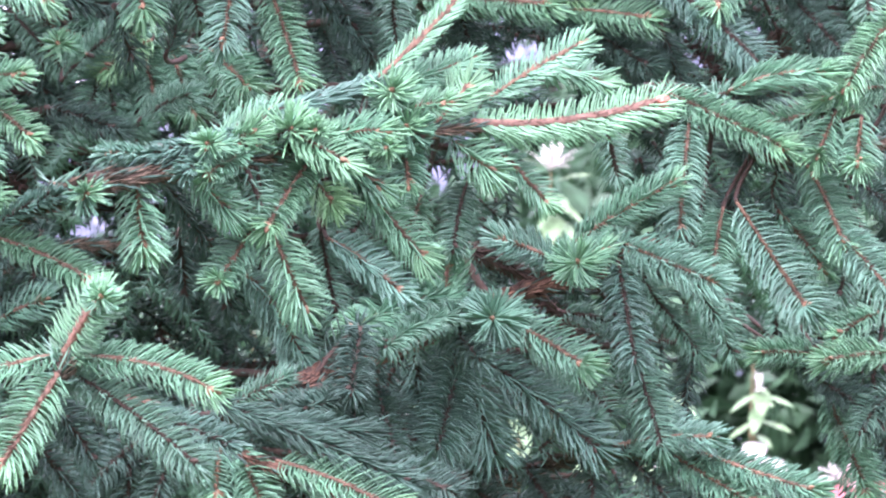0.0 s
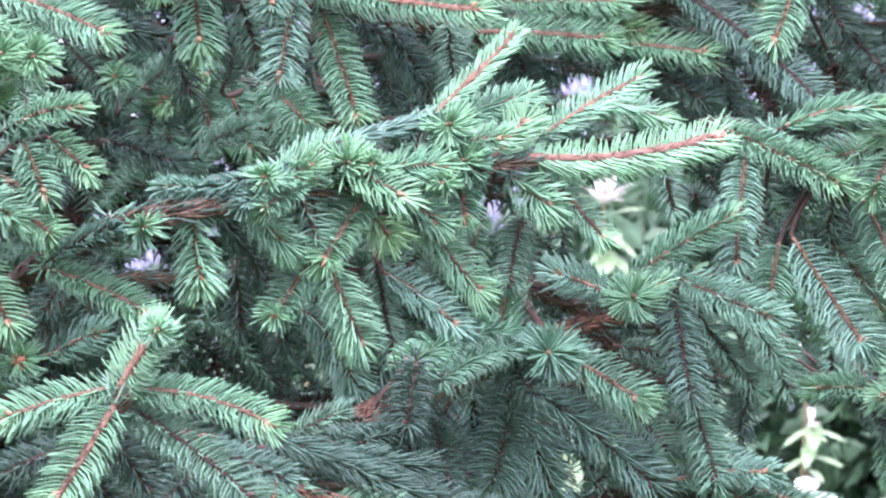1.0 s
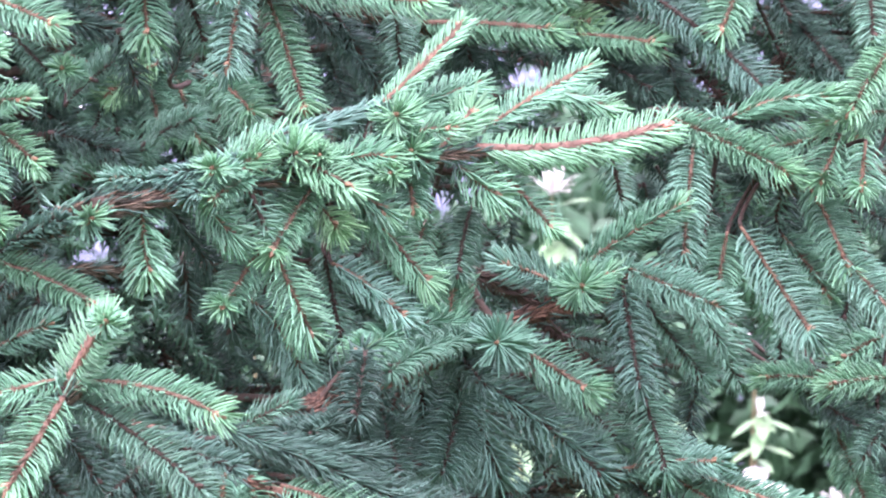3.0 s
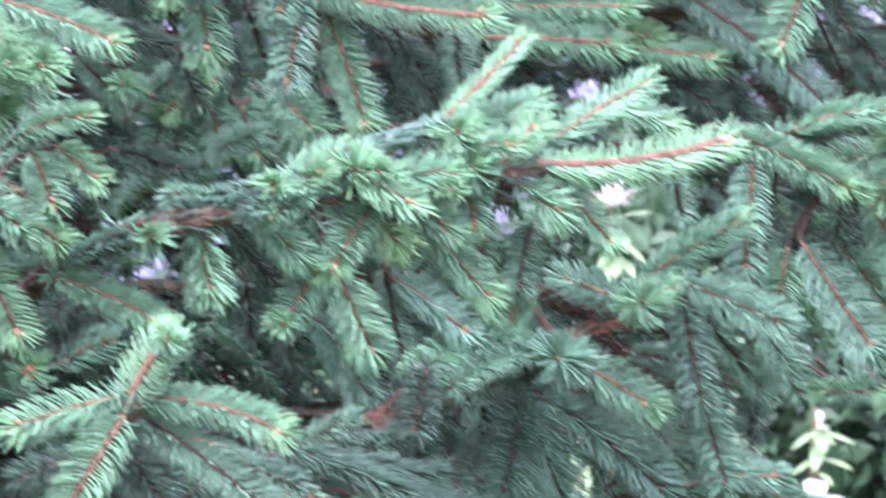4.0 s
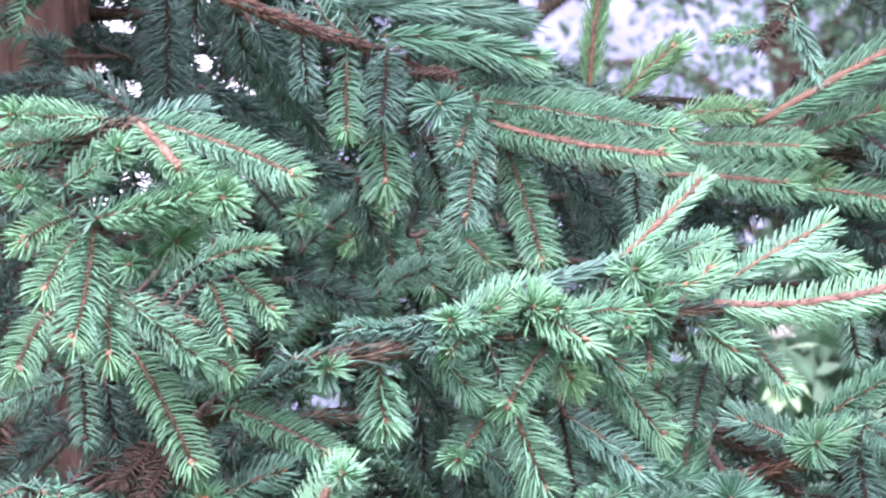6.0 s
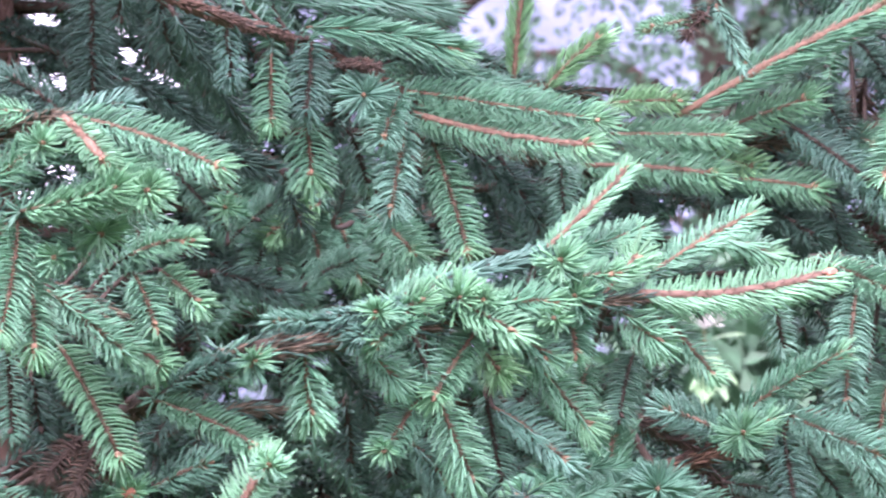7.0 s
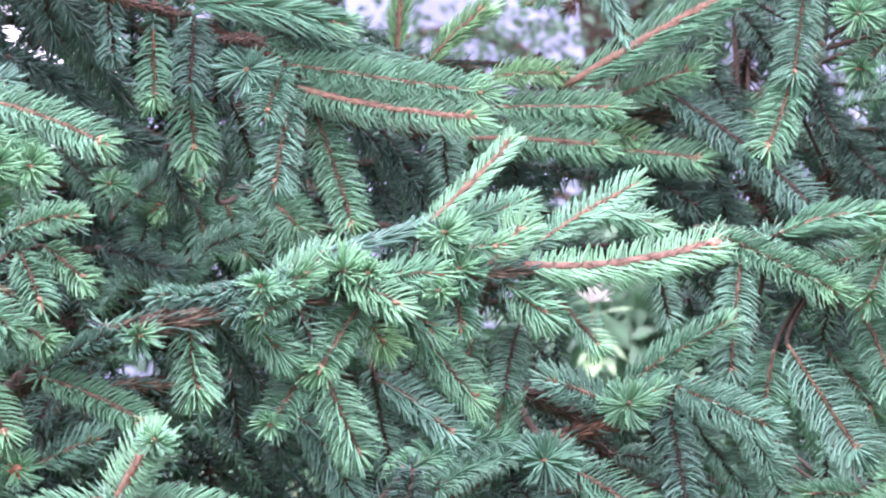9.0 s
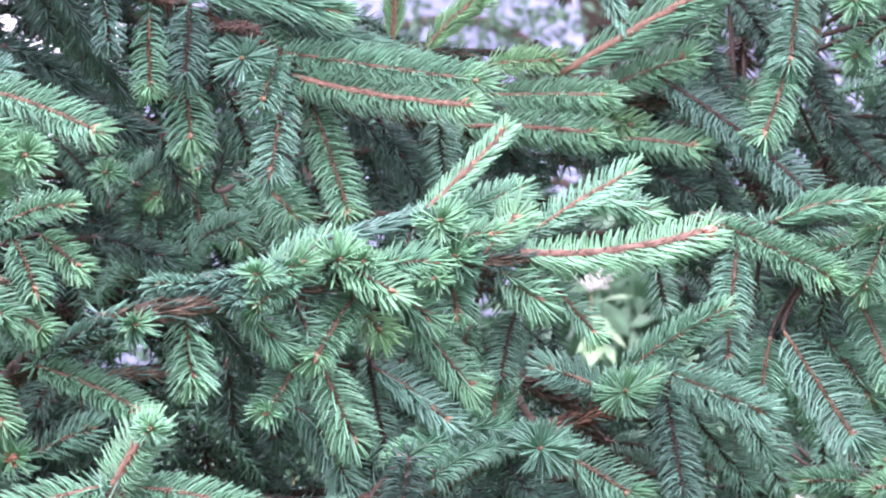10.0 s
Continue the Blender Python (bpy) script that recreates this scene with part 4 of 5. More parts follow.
trunkside_limb = branch((4.0, 2.0), (-0.4509, 5.260, 1.6678), (-0.4620, 5.104, 1.6498), (-0.4878, 5.039, 1.6292), (-0.5140, 5.026, 1.6130), flakes=False)
shoot(trunkside_limb, (-0.4576, 5.052, 1.6493), (-0.4914, 5.030, 1.6684), n=17.0, kind="d")
shoot(trunkside_limb, (-0.4643, 5.039, 1.6452), (-0.4693, 5.013, 1.5979), n=17.0, kind="d")
shoot(trunkside_limb, (-0.4839, 5.039, 1.6371), (-0.5004, 5.011, 1.5897), n=17.0, kind="g")
shoot(trunkside_limb, (-0.4740, 5.052, 1.6926), (-0.4949, 5.027, 1.6526), n=17.0, kind="d")
shoot(trunkside_limb, (-0.4473, 5.065, 1.6852), (-0.4730, 5.045, 1.6609), n=17.0, kind="d")

trunklow_limb = branch((4.0, 2.0), (-0.4497, 5.260, 1.5732), (-0.4609, 5.104, 1.5620), (-0.4867, 5.039, 1.5504), (-0.5129, 5.026, 1.5345), flakes=False)
shoot(trunklow_limb, (-0.4525, 5.052, 1.5625), (-0.4696, 5.028, 1.5232), n=17.0, kind="d")
shoot(trunklow_limb, (-0.4711, 5.039, 1.5584), (-0.4919, 5.014, 1.5192), n=17.0, kind="d")
shoot(trunklow_limb, (-0.4389, 5.078, 1.5744), (-0.4571, 5.054, 1.5980), n=17.0, kind="d")
shoot(trunklow_limb, (-0.4553, 5.039, 1.5587), (-0.4331, 5.015, 1.5200), n=17.0, kind="d")
shoot(trunklow_limb, (-0.4871, 5.039, 1.5779), (-0.5004, 5.016, 1.5504), n=17.0, kind="m")
shoot(trunklow_limb, (-0.4424, 5.065, 1.6140), (-0.4680, 5.040, 1.6215), n=17.0, kind="d")

trunkup_limb = branch((4.0, 2.0), (-0.4406, 5.260, 1.8201), (-0.4584, 5.130, 1.8105), (-0.4833, 5.052, 1.8012), (-0.5124, 5.026, 1.7939), flakes=False)
shoot(trunkup_limb, (-0.4261, 5.078, 1.8088), (-0.4676, 5.054, 1.7987), n=17.0, kind="d")
shoot(trunkup_limb, (-0.4568, 5.065, 1.8060), (-0.4981, 5.041, 1.7966), n=17.0, kind="d")
shoot(trunkup_limb, (-0.4510, 5.182, 1.8411), (-0.4565, 5.156, 1.8116), n=17.0, kind="d")
shoot(trunkup_limb, (-0.4591, 5.052, 1.7639), (-0.4925, 5.031, 1.7471), n=17.0, kind="d")
shoot(trunkup_limb, (-0.4716, 5.065, 1.7285), (-0.4927, 5.037, 1.7158), n=17.0, kind="d")
shoot(trunkup_limb, (-0.4481, 5.065, 1.7486), (-0.4735, 5.040, 1.7358), n=17.0, kind="d")

innermid_limb = branch((3.5, 2.0), (-0.3148, 5.376, 1.7468), (-0.2749, 5.334, 1.7378), (-0.2242, 5.321, 1.7256), (-0.1742, 5.321, 1.7137))
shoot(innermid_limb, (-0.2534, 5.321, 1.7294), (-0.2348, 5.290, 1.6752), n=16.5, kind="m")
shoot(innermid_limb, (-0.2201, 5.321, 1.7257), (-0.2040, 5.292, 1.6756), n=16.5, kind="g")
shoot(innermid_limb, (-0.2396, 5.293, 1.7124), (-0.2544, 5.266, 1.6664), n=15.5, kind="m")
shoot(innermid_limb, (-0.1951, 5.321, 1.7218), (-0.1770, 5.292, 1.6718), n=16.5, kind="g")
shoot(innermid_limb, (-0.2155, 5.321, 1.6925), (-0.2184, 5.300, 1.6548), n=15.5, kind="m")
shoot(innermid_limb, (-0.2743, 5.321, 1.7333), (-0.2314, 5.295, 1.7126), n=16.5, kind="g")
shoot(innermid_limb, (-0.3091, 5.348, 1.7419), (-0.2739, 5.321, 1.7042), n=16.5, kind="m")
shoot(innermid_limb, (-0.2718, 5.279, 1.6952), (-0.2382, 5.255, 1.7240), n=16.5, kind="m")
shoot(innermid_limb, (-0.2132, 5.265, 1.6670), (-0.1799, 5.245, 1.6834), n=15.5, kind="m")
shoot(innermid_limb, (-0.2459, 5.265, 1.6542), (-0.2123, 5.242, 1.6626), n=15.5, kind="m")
shoot(innermid_limb, (-0.2067, 5.293, 1.7252), (-0.2386, 5.272, 1.7037), n=15.5, kind="y")

leftdeep_limb = branch((3.5, 2.0), (-0.4000, 5.319, 1.5155), (-0.3496, 5.237, 1.5401), (-0.3066, 5.197, 1.5594), (-0.2655, 5.183, 1.5701), (-0.2250, 5.183, 1.5726))
shoot(leftdeep_limb, (-0.2967, 5.156, 1.5881), (-0.3157, 5.144, 1.5517), n=16.3, kind="d")
shoot(leftdeep_limb, (-0.2812, 5.170, 1.5842), (-0.2881, 5.157, 1.5439), n=16.3, kind="d")
shoot(leftdeep_limb, (-0.2648, 5.170, 1.5642), (-0.2396, 5.157, 1.5404), n=16.3, kind="d")
shoot(leftdeep_limb, (-0.3365, 5.156, 1.5472), (-0.3515, 5.144, 1.5230), n=14.3, kind="m")
shoot(leftdeep_limb, (-0.3293, 5.170, 1.5512), (-0.2959, 5.157, 1.5236), n=17.4, kind="d")
shoot(leftdeep_limb, (-0.3160, 5.156, 1.5194), (-0.2792, 5.144, 1.5361), n=16.3, kind="b")
shoot(main_limb, (-0.2790, 4.620, 1.5895), (-0.2403, 4.570, 1.6093), n=12.2, kind="s", sweep=48)
shoot(main_limb, (-0.1387, 4.630, 1.6347), (-0.1572, 4.590, 1.6247), n=12.2, kind="s", sweep=50)
shoot(main_limb, (-0.1212, 4.650, 1.6366), (-0.1432, 4.600, 1.6237), n=13.0, kind="g", sweep=60)
shoot(lower_limb, (-0.0373, 4.780, 1.4803), (-0.0266, 4.740, 1.4443), n=16.3, kind="d")
shoot(lower_limb, (-0.0318, 4.860, 1.4753), (-0.0159, 4.840, 1.4456), n=15.1, kind="d")
shoot(inner_limb, (-0.1627, 5.220, 1.7164), (-0.1347, 5.170, 1.6895), n=20.3, kind="f")
shoot(inner_limb, (-0.2494, 5.200, 1.7121), (-0.2674, 5.150, 1.7190), n=14.5, kind="g", facing=True)
shoot(leftlow_limb, (-0.1816, 4.460, 1.4779), (-0.1255, 4.420, 1.4583), n=13.9, kind="s")
shoot(leftfront_limb, (-0.2039, 4.360, 1.5421), (-0.1993, 4.335, 1.5486), n=12.2, kind="f", facing=True, dens=30)
shoot(leftbase_limb, (-0.3335, 4.660, 1.5602), (-0.3536, 4.640, 1.5365), n=12.3, kind="x", dens=24)
shoot(leftbase_limb, (-0.3231, 4.640, 1.5581), (-0.3357, 4.620, 1.5263), n=12.3, kind="x", dens=24)
shoot(leftbase_limb, (-0.3060, 4.660, 1.5498), (-0.3137, 4.640, 1.5390), n=12.3, kind="x", dens=24)


# ---- trunk, and the boughs behind and around ----
TX, TY = -0.506, 5.72
rng = np.random.default_rng(5)
heights = np.linspace(-0.1, 4.2, 40)
stem_path = np.stack([TX + 0.01 * np.sin(heights * 2.1), TY + 0.01 * np.cos(heights * 1.7), heights], 1)
stem_r = np.interp(heights, [-0.1, 0.1, 1.8, 4.2], [0.13, 0.09, 0.05, 0.008])
v, f = tube(stem_path, stem_r, 14, rng, 0.05)
trunk = mesh_object("trunk", v, f, [TRUNK], [0] * len(f), spruce)
v, f, _ = needles(stem_path[12:26], 2600, 0.035, rng, 1, 0.0, (5, 5), 0, 0.0032, skin=stem_r[12:26])
tagged(mesh_object("bark", v, f, [TRUNK], [0] * len(f), trunk), "flaking red-brown bark plates", kind="stuff")

# openings through the boughs fitted to the camera's view, as x and z ranges at 5.4 m
CLEAR = [
    (0.060, 0.141, 1.571, 1.673),
    (0.184, 0.321, 1.385, 1.497),
    (-0.110, 0.149, 1.824, 1.914),
    (0.052, 0.080, 1.716, 1.742),
    (-0.009, 0.006, 1.618, 1.640),
    (0.038, 0.067, 1.590, 1.605),
    (-0.426, -0.396, 1.858, 1.877),
    (0.044, 0.067, 1.414, 1.449),
    (0.129, 0.158, 1.398, 1.449),
    (-0.510, -0.480, 1.822, 1.859),
    (-0.159, -0.136, 1.708, 1.729),
    (-0.035, -0.020, 1.444, 1.465),
    (0.091, 0.116, 1.398, 1.427),
    (-0.141, -0.111, 1.667, 1.693),
    (-0.474, -0.450, 1.790, 1.900),
    (-0.439, -0.417, 1.860, 1.882),
    (-0.414, -0.399, 1.806, 1.827),
    (-0.366, -0.345, 1.823, 1.859),
    (-0.312, -0.289, 1.795, 1.806),
    (-0.282, -0.246, 1.575, 1.602),
    (-0.008, 0.009, 1.613, 1.632),
    (0.044, 0.083, 1.821, 1.870),
    (-0.040, -0.016, 1.436, 1.468),
    (-0.311, -0.292, 1.795, 1.808),
    (-0.161, -0.146, 1.714, 1.724),
]


def open_here(x, y, z):
    x, z = x * 5.4 / y, 1.6 + (z - 1.6) * 5.4 / y
    wavy = 0.9 + 0.7 * noise.noise((x * 40, z * 40, 3.0))
    return any(((2 * x - a - b) / (b - a)) ** 2 + ((2 * z - c - d) / (d - c)) ** 2 < 1.2 * wavy for a, b, c, d in CLEAR)


def bough(start, end, shoots, seed, inner=True, length=0.09, density=780, wide=0.0013):
    """A limb behind the front ones, whose many dark shoots are one mass of foliage."""
    rng = np.random.default_rng(seed)
    start, end = np.array(start), np.array(end)
    reach = np.linalg.norm(end - start)
    mid = (start + end) / 2 + np.array([0, 0, 0.05]) + rng.normal(0, 0.02, 3)
    t = np.linspace(0, 1, 30)[:, None]
    path = (1 - t) ** 2 * start + 2 * t * (1 - t) * mid + t**2 * end
    path += (np.cumsum(rng.normal(0, 0.006, path.shape), axis=0) * t)
    green = Pile()
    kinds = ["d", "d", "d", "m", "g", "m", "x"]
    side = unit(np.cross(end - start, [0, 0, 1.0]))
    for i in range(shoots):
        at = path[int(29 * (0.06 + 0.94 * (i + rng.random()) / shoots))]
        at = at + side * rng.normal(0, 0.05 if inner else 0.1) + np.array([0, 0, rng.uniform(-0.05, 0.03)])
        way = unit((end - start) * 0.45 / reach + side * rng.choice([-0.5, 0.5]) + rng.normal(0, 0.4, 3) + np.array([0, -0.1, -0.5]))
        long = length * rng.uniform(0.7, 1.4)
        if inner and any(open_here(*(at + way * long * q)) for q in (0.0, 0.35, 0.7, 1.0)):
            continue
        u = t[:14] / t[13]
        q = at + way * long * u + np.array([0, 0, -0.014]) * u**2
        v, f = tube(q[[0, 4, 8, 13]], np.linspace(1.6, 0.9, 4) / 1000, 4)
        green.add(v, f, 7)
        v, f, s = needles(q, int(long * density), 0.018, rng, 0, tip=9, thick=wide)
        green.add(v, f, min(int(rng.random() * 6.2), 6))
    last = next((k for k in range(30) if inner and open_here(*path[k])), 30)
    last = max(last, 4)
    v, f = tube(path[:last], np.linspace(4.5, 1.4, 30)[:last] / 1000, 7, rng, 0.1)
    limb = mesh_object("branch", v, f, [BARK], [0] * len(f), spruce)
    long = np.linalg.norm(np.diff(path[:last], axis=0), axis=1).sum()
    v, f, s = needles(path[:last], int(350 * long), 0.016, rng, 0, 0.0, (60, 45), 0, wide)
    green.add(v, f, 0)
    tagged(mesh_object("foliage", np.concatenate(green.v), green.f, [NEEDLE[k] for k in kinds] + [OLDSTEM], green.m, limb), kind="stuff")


z = 1.20
seed = 100
while z < 2.14:
    for depth in (5.48, 5.62, 5.78, 5.95, 6.15):
        seed += 1
        rise = random.uniform(-0.14, 0.06)
        bough((TX, TY, z + random.uniform(-0.03, 0.03)), (random.uniform(0.42, 0.58), depth, z + rise), 32, seed)
    bough((TX + 0.1, TY - 0.1, z), (TX - random.uniform(0.0, 0.15), random.uniform(5.1, 5.3), z - 0.1), 10, seed + 700, True)
    bough((TX, TY, z), (TX - random.uniform(0.4, 0.6), random.uniform(5.1, 5.5), z - 0.1), 14, seed + 500)
    z += 0.085
# unseen boughs overhead, added to shade the shoots below
for i in range(26):
    x = -1.15 + 1.05 * (i / 25)
    bough((TX, TY, 2.32 + 0.25 * random.random()), (x, 4.48 + 0.9 * max(0, x + 0.25) + 0.12 * random.random(), 2.10 + 0.2 * random.random()), 34, 1300 + i, False, 0.12, 480, 0.002)
# boughs on the far side of the trunk
for i in range(30):
    z = 1.42 + 0.75 * (i / 29)
    bough((TX, TY, z), (-1.15 + 1.5 * ((i * 0.618) % 1.0), 6.1 + 0.2 * random.random(), z + random.uniform(-0.1, 0.06)), 26, 1400 + i, True, 0.12, 700, 0.0015)
# the rest of the crown
for i in range(74):
    z = 0.35 + 3.7 * (i / 74)
    turn = i * 2.39996
    reach = max(0.12, 1.15 * (4.25 - z) / 4.0)
    start, end = (TX, TY, z), (TX + reach * math.cos(turn), TY + reach * math.sin(turn), z - 0.18 * reach)
    if 1.1 < z < 2.25 and math.sin(turn) < 0.75:
        continue
    bough(start, end, int(9 + 14 * reach), 900 + i, 1.1 < z < 2.25, 0.14, 420, 0.0022)

# ---- ground ----
GRASS = material("lawn", [(0.030, 0.055, 0.020), (0.060, 0.100, 0.030), (0.045, 0.070, 0.030)], 0.9, 0.15, 9, 0.6, island=False)
bm = bmesh.new()
bmesh.ops.create_grid(bm, x_segments=60, y_segments=60, size=400)
for vert in bm.verts:
    vert.co.z = 0.02 * noise.noise(vert.co * 0.05)
me = bpy.data.meshes.new("ground")
bm.to_mesh(me)
me.materials.append(GRASS)
tagged(new("ground", me), "mown green lawn reaching to the horizon", "lawn", kind="structure")

# ---- behind the spruce ----
LEAF = material("hedge_leaf", [(0.028, 0.078, 0.038), (0.070, 0.155, 0.078), (0.045, 0.105, 0.055)], 0.5, 0.4, 40, subsurface=0.2)
FARLEAF = material("far_tree_leaf", [(0.032, 0.075, 0.045), (0.075, 0.140, 0.085), (0.045, 0.088, 0.060)], 0.6, 0.3, 40, subsurface=0.2)
PALE = material("pale_leaf", [(0.142, 0.273, 0.126), (0.228, 0.338, 0.193), (0.188, 0.302, 0.145)], 0.5, 0.4, 120, subsurface=0.3, island=False)
WHITE = material("white_bract", [(0.700, 0.700, 0.660), (0.820, 0.790, 0.780), (0.800, 0.700, 0.700)], 0.6, 0.3, 150, subsurface=0.3, island=False)
PINK = material("pink_petal", [(0.620, 0.170, 0.190), (0.740, 0.300, 0.320), (0.680, 0.220, 0.260)], 0.6, 0.3, 150, subsurface=0.3, island=False)
STALK = material("shrub_stalk", [(0.170, 0.150, 0.080), (0.240, 0.200, 0.110), (0.200, 0.140, 0.090)], 0.7, 0.2, 200, island=False)
RENDERED = material("garden_wall_render", [(0.199, 0.217, 0.310), (0.241, 0.257, 0.356), (0.221, 0.236, 0.329)], 0.9, 0.2, 4, 0.3, island=False)


def leaves(centres, sizes, rng, hang=0.3, simple=False):
    """Small folded leaves at the given centres: vertices and faces."""
    m = len(centres)
    along = unit(rng.normal(0, 1, (m, 3)) + np.array([0, 0, -hang]))
    across = unit(np.cross(along, rng.normal(0, 1, (m, 3))))
    up = np.cross(along, across)
    s = np.asarray(sizes)[:, None]
    pts = [centres - along * s * 0.5, centres - across * s * 0.28 + up * s * 0.08 - along * s * 0.08, centres + along * s * 0.5 - up * s * 0.06,
           centres + across * s * 0.28 + up * s * 0.08 - along * s * 0.08, centres - up * s * 0.05]
    if simple:
        pts = pts[:4]
    v = np.stack(pts, 1).reshape(-1, 3)
    o = (np.arange(m) * len(pts))[:, None, None]
    faces = [[0, 1, 2], [0, 2, 3]] if simple else [[0, 1, 4], [1, 2, 4], [2, 3, 4], [3, 0, 4]]
    return v, (np.array(faces)[None] + o).reshape(-1, 3).tolist()


# a clipped hedge
rng = np.random.default_rng(21)
hedge = tagged(new("hedge"), "dense dark green leafy garden hedge", "hedge")
for at in (-0.8, 0.1, 1.0, 1.9):
    path = spline([(at, 12.75, -0.05), (at + 0.05, 12.7, 0.5), (at - 0.05, 12.75, 1.0), (at, 12.7, 1.45)], 20)
    v, f = tube(path, np.linspace(0.03, 0.008, 20), 7, rng, 0.1)
    mesh_object("trunk", v, f, [BARK], [0] * len(f), hedge)
n = 36000
c = np.stack([rng.uniform(-1.2, 2.5, n), 12.7 + rng.normal(0, 0.3, n), rng.uniform(0.05, 1.0, n)], 1)
top = 1.47 + 0.31 * np.clip((c[:, 0] + 0.13) / 0.4, 0, 1) + 0.05 * np.sin(c[:, 0] * 5) + rng.normal(0, 0.03, n)
c[:, 2] = top * np.sqrt(c[:, 2])
v, f = leaves(c, rng.uniform(0.05, 0.09, n), rng, 0.3, True)
tagged(mesh_object("foliage", v, f, [LEAF], [0] * len(f), hedge, False), "small rounded dark green leaves", kind="stuff")

# a pale garden wall with a coping
wall = tagged(new("garden_wall"), "pale rendered garden wall with a flat coping", "garden wall", kind="structure")


def block(name, low, high, mat, parent):
    bm = bmesh.new()
    bmesh.ops.create_cube(bm, size=1)
    for vert in bm.verts:
        vert.co = Vector([(a + b) / 2 + q * (b - a) for a, b, q in zip(low, high, vert.co)])
    bmesh.ops.bevel(bm, geom=bm.edges[:], offset=0.012, segments=2, affect="EDGES")
    me = bpy.data.meshes.new(name)
    bm.to_mesh(me)
    me.materials.append(mat)
    ob = new(name, me)
    ob.parent = parent
    return ob


block("wall", (-9, 27.0, -0.1), (-1.31, 27.25, 1.9), RENDERED, wall)
block("coping", (-9.05, 26.95, 1.903), (-1.31, 27.3, 1.97), RENDERED, wall)
# a house added as pale backdrop to the gaps between the trees
house = tagged(new("house"), "pale rendered house with a tiled roof, added as a backdrop behind the trees", "house")
block("wall", (-1.3, 26.5, -0.1), (8.7, 34.0, 5.2), RENDERED, house)
bm = bmesh.new()
ridge = [bm.verts.new(q) for q in ((-1.6, 26.0, 5.1), (9.0, 26.0, 5.1), (9.0, 34.5, 5.1), (-1.6, 34.5, 5.1), (-1.6, 30.25, 8.2), (9.0, 30.25, 8.2))]
for q in ((0, 1, 5, 4), (2, 3, 4, 5), (1, 2, 5), (3, 0, 4), (3, 2, 1, 0)):
    bm.faces.new([ridge[k] for k in q])
me = bpy.data.meshes.new("roof")
bm.to_mesh(me)
me.materials.append(material("roof_tile", [(0.120, 0.070, 0.055), (0.200, 0.110, 0.085), (0.150, 0.090, 0.070)], 0.85, 0.2, 3, 0.5, island=False))
new("roof", me).parent = house


def far_tree(x, y, height, spread, seed, count):
    """A broad-leaved tree: trunk, limbs, and an airy crown of many small leaves in clumps."""
    rng = np.random.default_rng(seed)
    tree = tagged(new("background_tree"), "leafy broad-leaved tree with an airy crown behind the wall", "tree", "trees behind the spruce")
    path = spline([(x, y, -0.1), (x + 0.08, y, height * 0.3), (x - 0.05, y + 0.1, height * 0.6), (x + 0.1, y, height * 0.92)], 30)
    v, f = tube(path, np.linspace(0.11, 0.015, 30), 10, rng, 0.08)
    mesh_object("trunk", v, f, [BARK], [0] * len(f), tree)
    clumps = []
    for i in range(26):
        at = path[int(5 + 24 * i / 26)]
        turn = i * 2.39996
        end = at + np.array([math.cos(turn), math.sin(turn) * 0.8, 0.25]) * spread * rng.uniform(0.55, 1.0) * (1 - 0.5 * i / 26)
        limb = spline([at, (at + end) / 2 + np.array([0, 0, 0.15]), end], 12)
        v, f = tube(limb, np.linspace(0.03, 0.006, 12), 6, rng, 0.08)
        mesh_object("limb", v, f, [BARK], [0] * len(f), tree)
        for k in range(2):
            clumps.append(limb[int(rng.integers(3, 12))] + rng.normal(0, 0.2, 3) + np.array([0, 0, -0.2 * rng.random()]))
    clumps = np.array(clumps)
    pick = clumps[rng.integers(0, len(clumps), count)]
    c = pick + rng.normal(0, 1, (count, 3)) * np.array([0.085, 0.085, 0.12])
    v, f = leaves(c, rng.uniform(0.022, 0.044, count), rng, 1.0, True)
    tagged(mesh_object("crown", v, f, [FARLEAF], [0] * len(f), tree, False), kind="stuff")


far_tree(-4.4, 19.0, 5.0, 1.9, 31, 10000)
far_tree(0.35, 20.5, 5.5, 1.45, 32, 42000)
far_tree(-0.5, 21.5, 4.8, 0.9, 35, 6000)
far_tree(1.15, 17.5, 4.6, 1.2, 36, 22000)
far_tree(2.3, 19.5, 5.0, 1.9, 33, 14000)


# ---- the pale shrub ----
def leaf_mesh(name, length, width, curl):
    """A pointed leaf along +x, folded on its midrib and curling down."""
    rows = [(0.0, 0.04), (0.12, 0.45), (0.3, 0.9), (0.5, 1.0), (0.72, 0.72), (0.9, 0.3), (1.0, 0.02)]
    v, f = [], []
    for q, w in rows:
        z = -curl * q * q * length
        v += [(q * length, -w * width / 2, z + 0.12 * w * width), (q * length, 0, z), (q * length, w * width / 2, z + 0.12 * w * width)]
    for i in range(len(rows) - 1):
        a = 3 * i
        f += [(a, a + 3, a + 4, a + 1), (a + 1, a + 4, a + 5, a + 2)]
    me = bpy.data.meshes.new(name)
    me.from_pydata(v, [], f)
    me.polygons.foreach_set("use_smooth", np.full(len(f), True))
    return me


shrub = tagged(new("flowering_shrub"), "pale green leafy shrub with white and pink flower heads", "shrub")
LEAF_SHAPES = {}


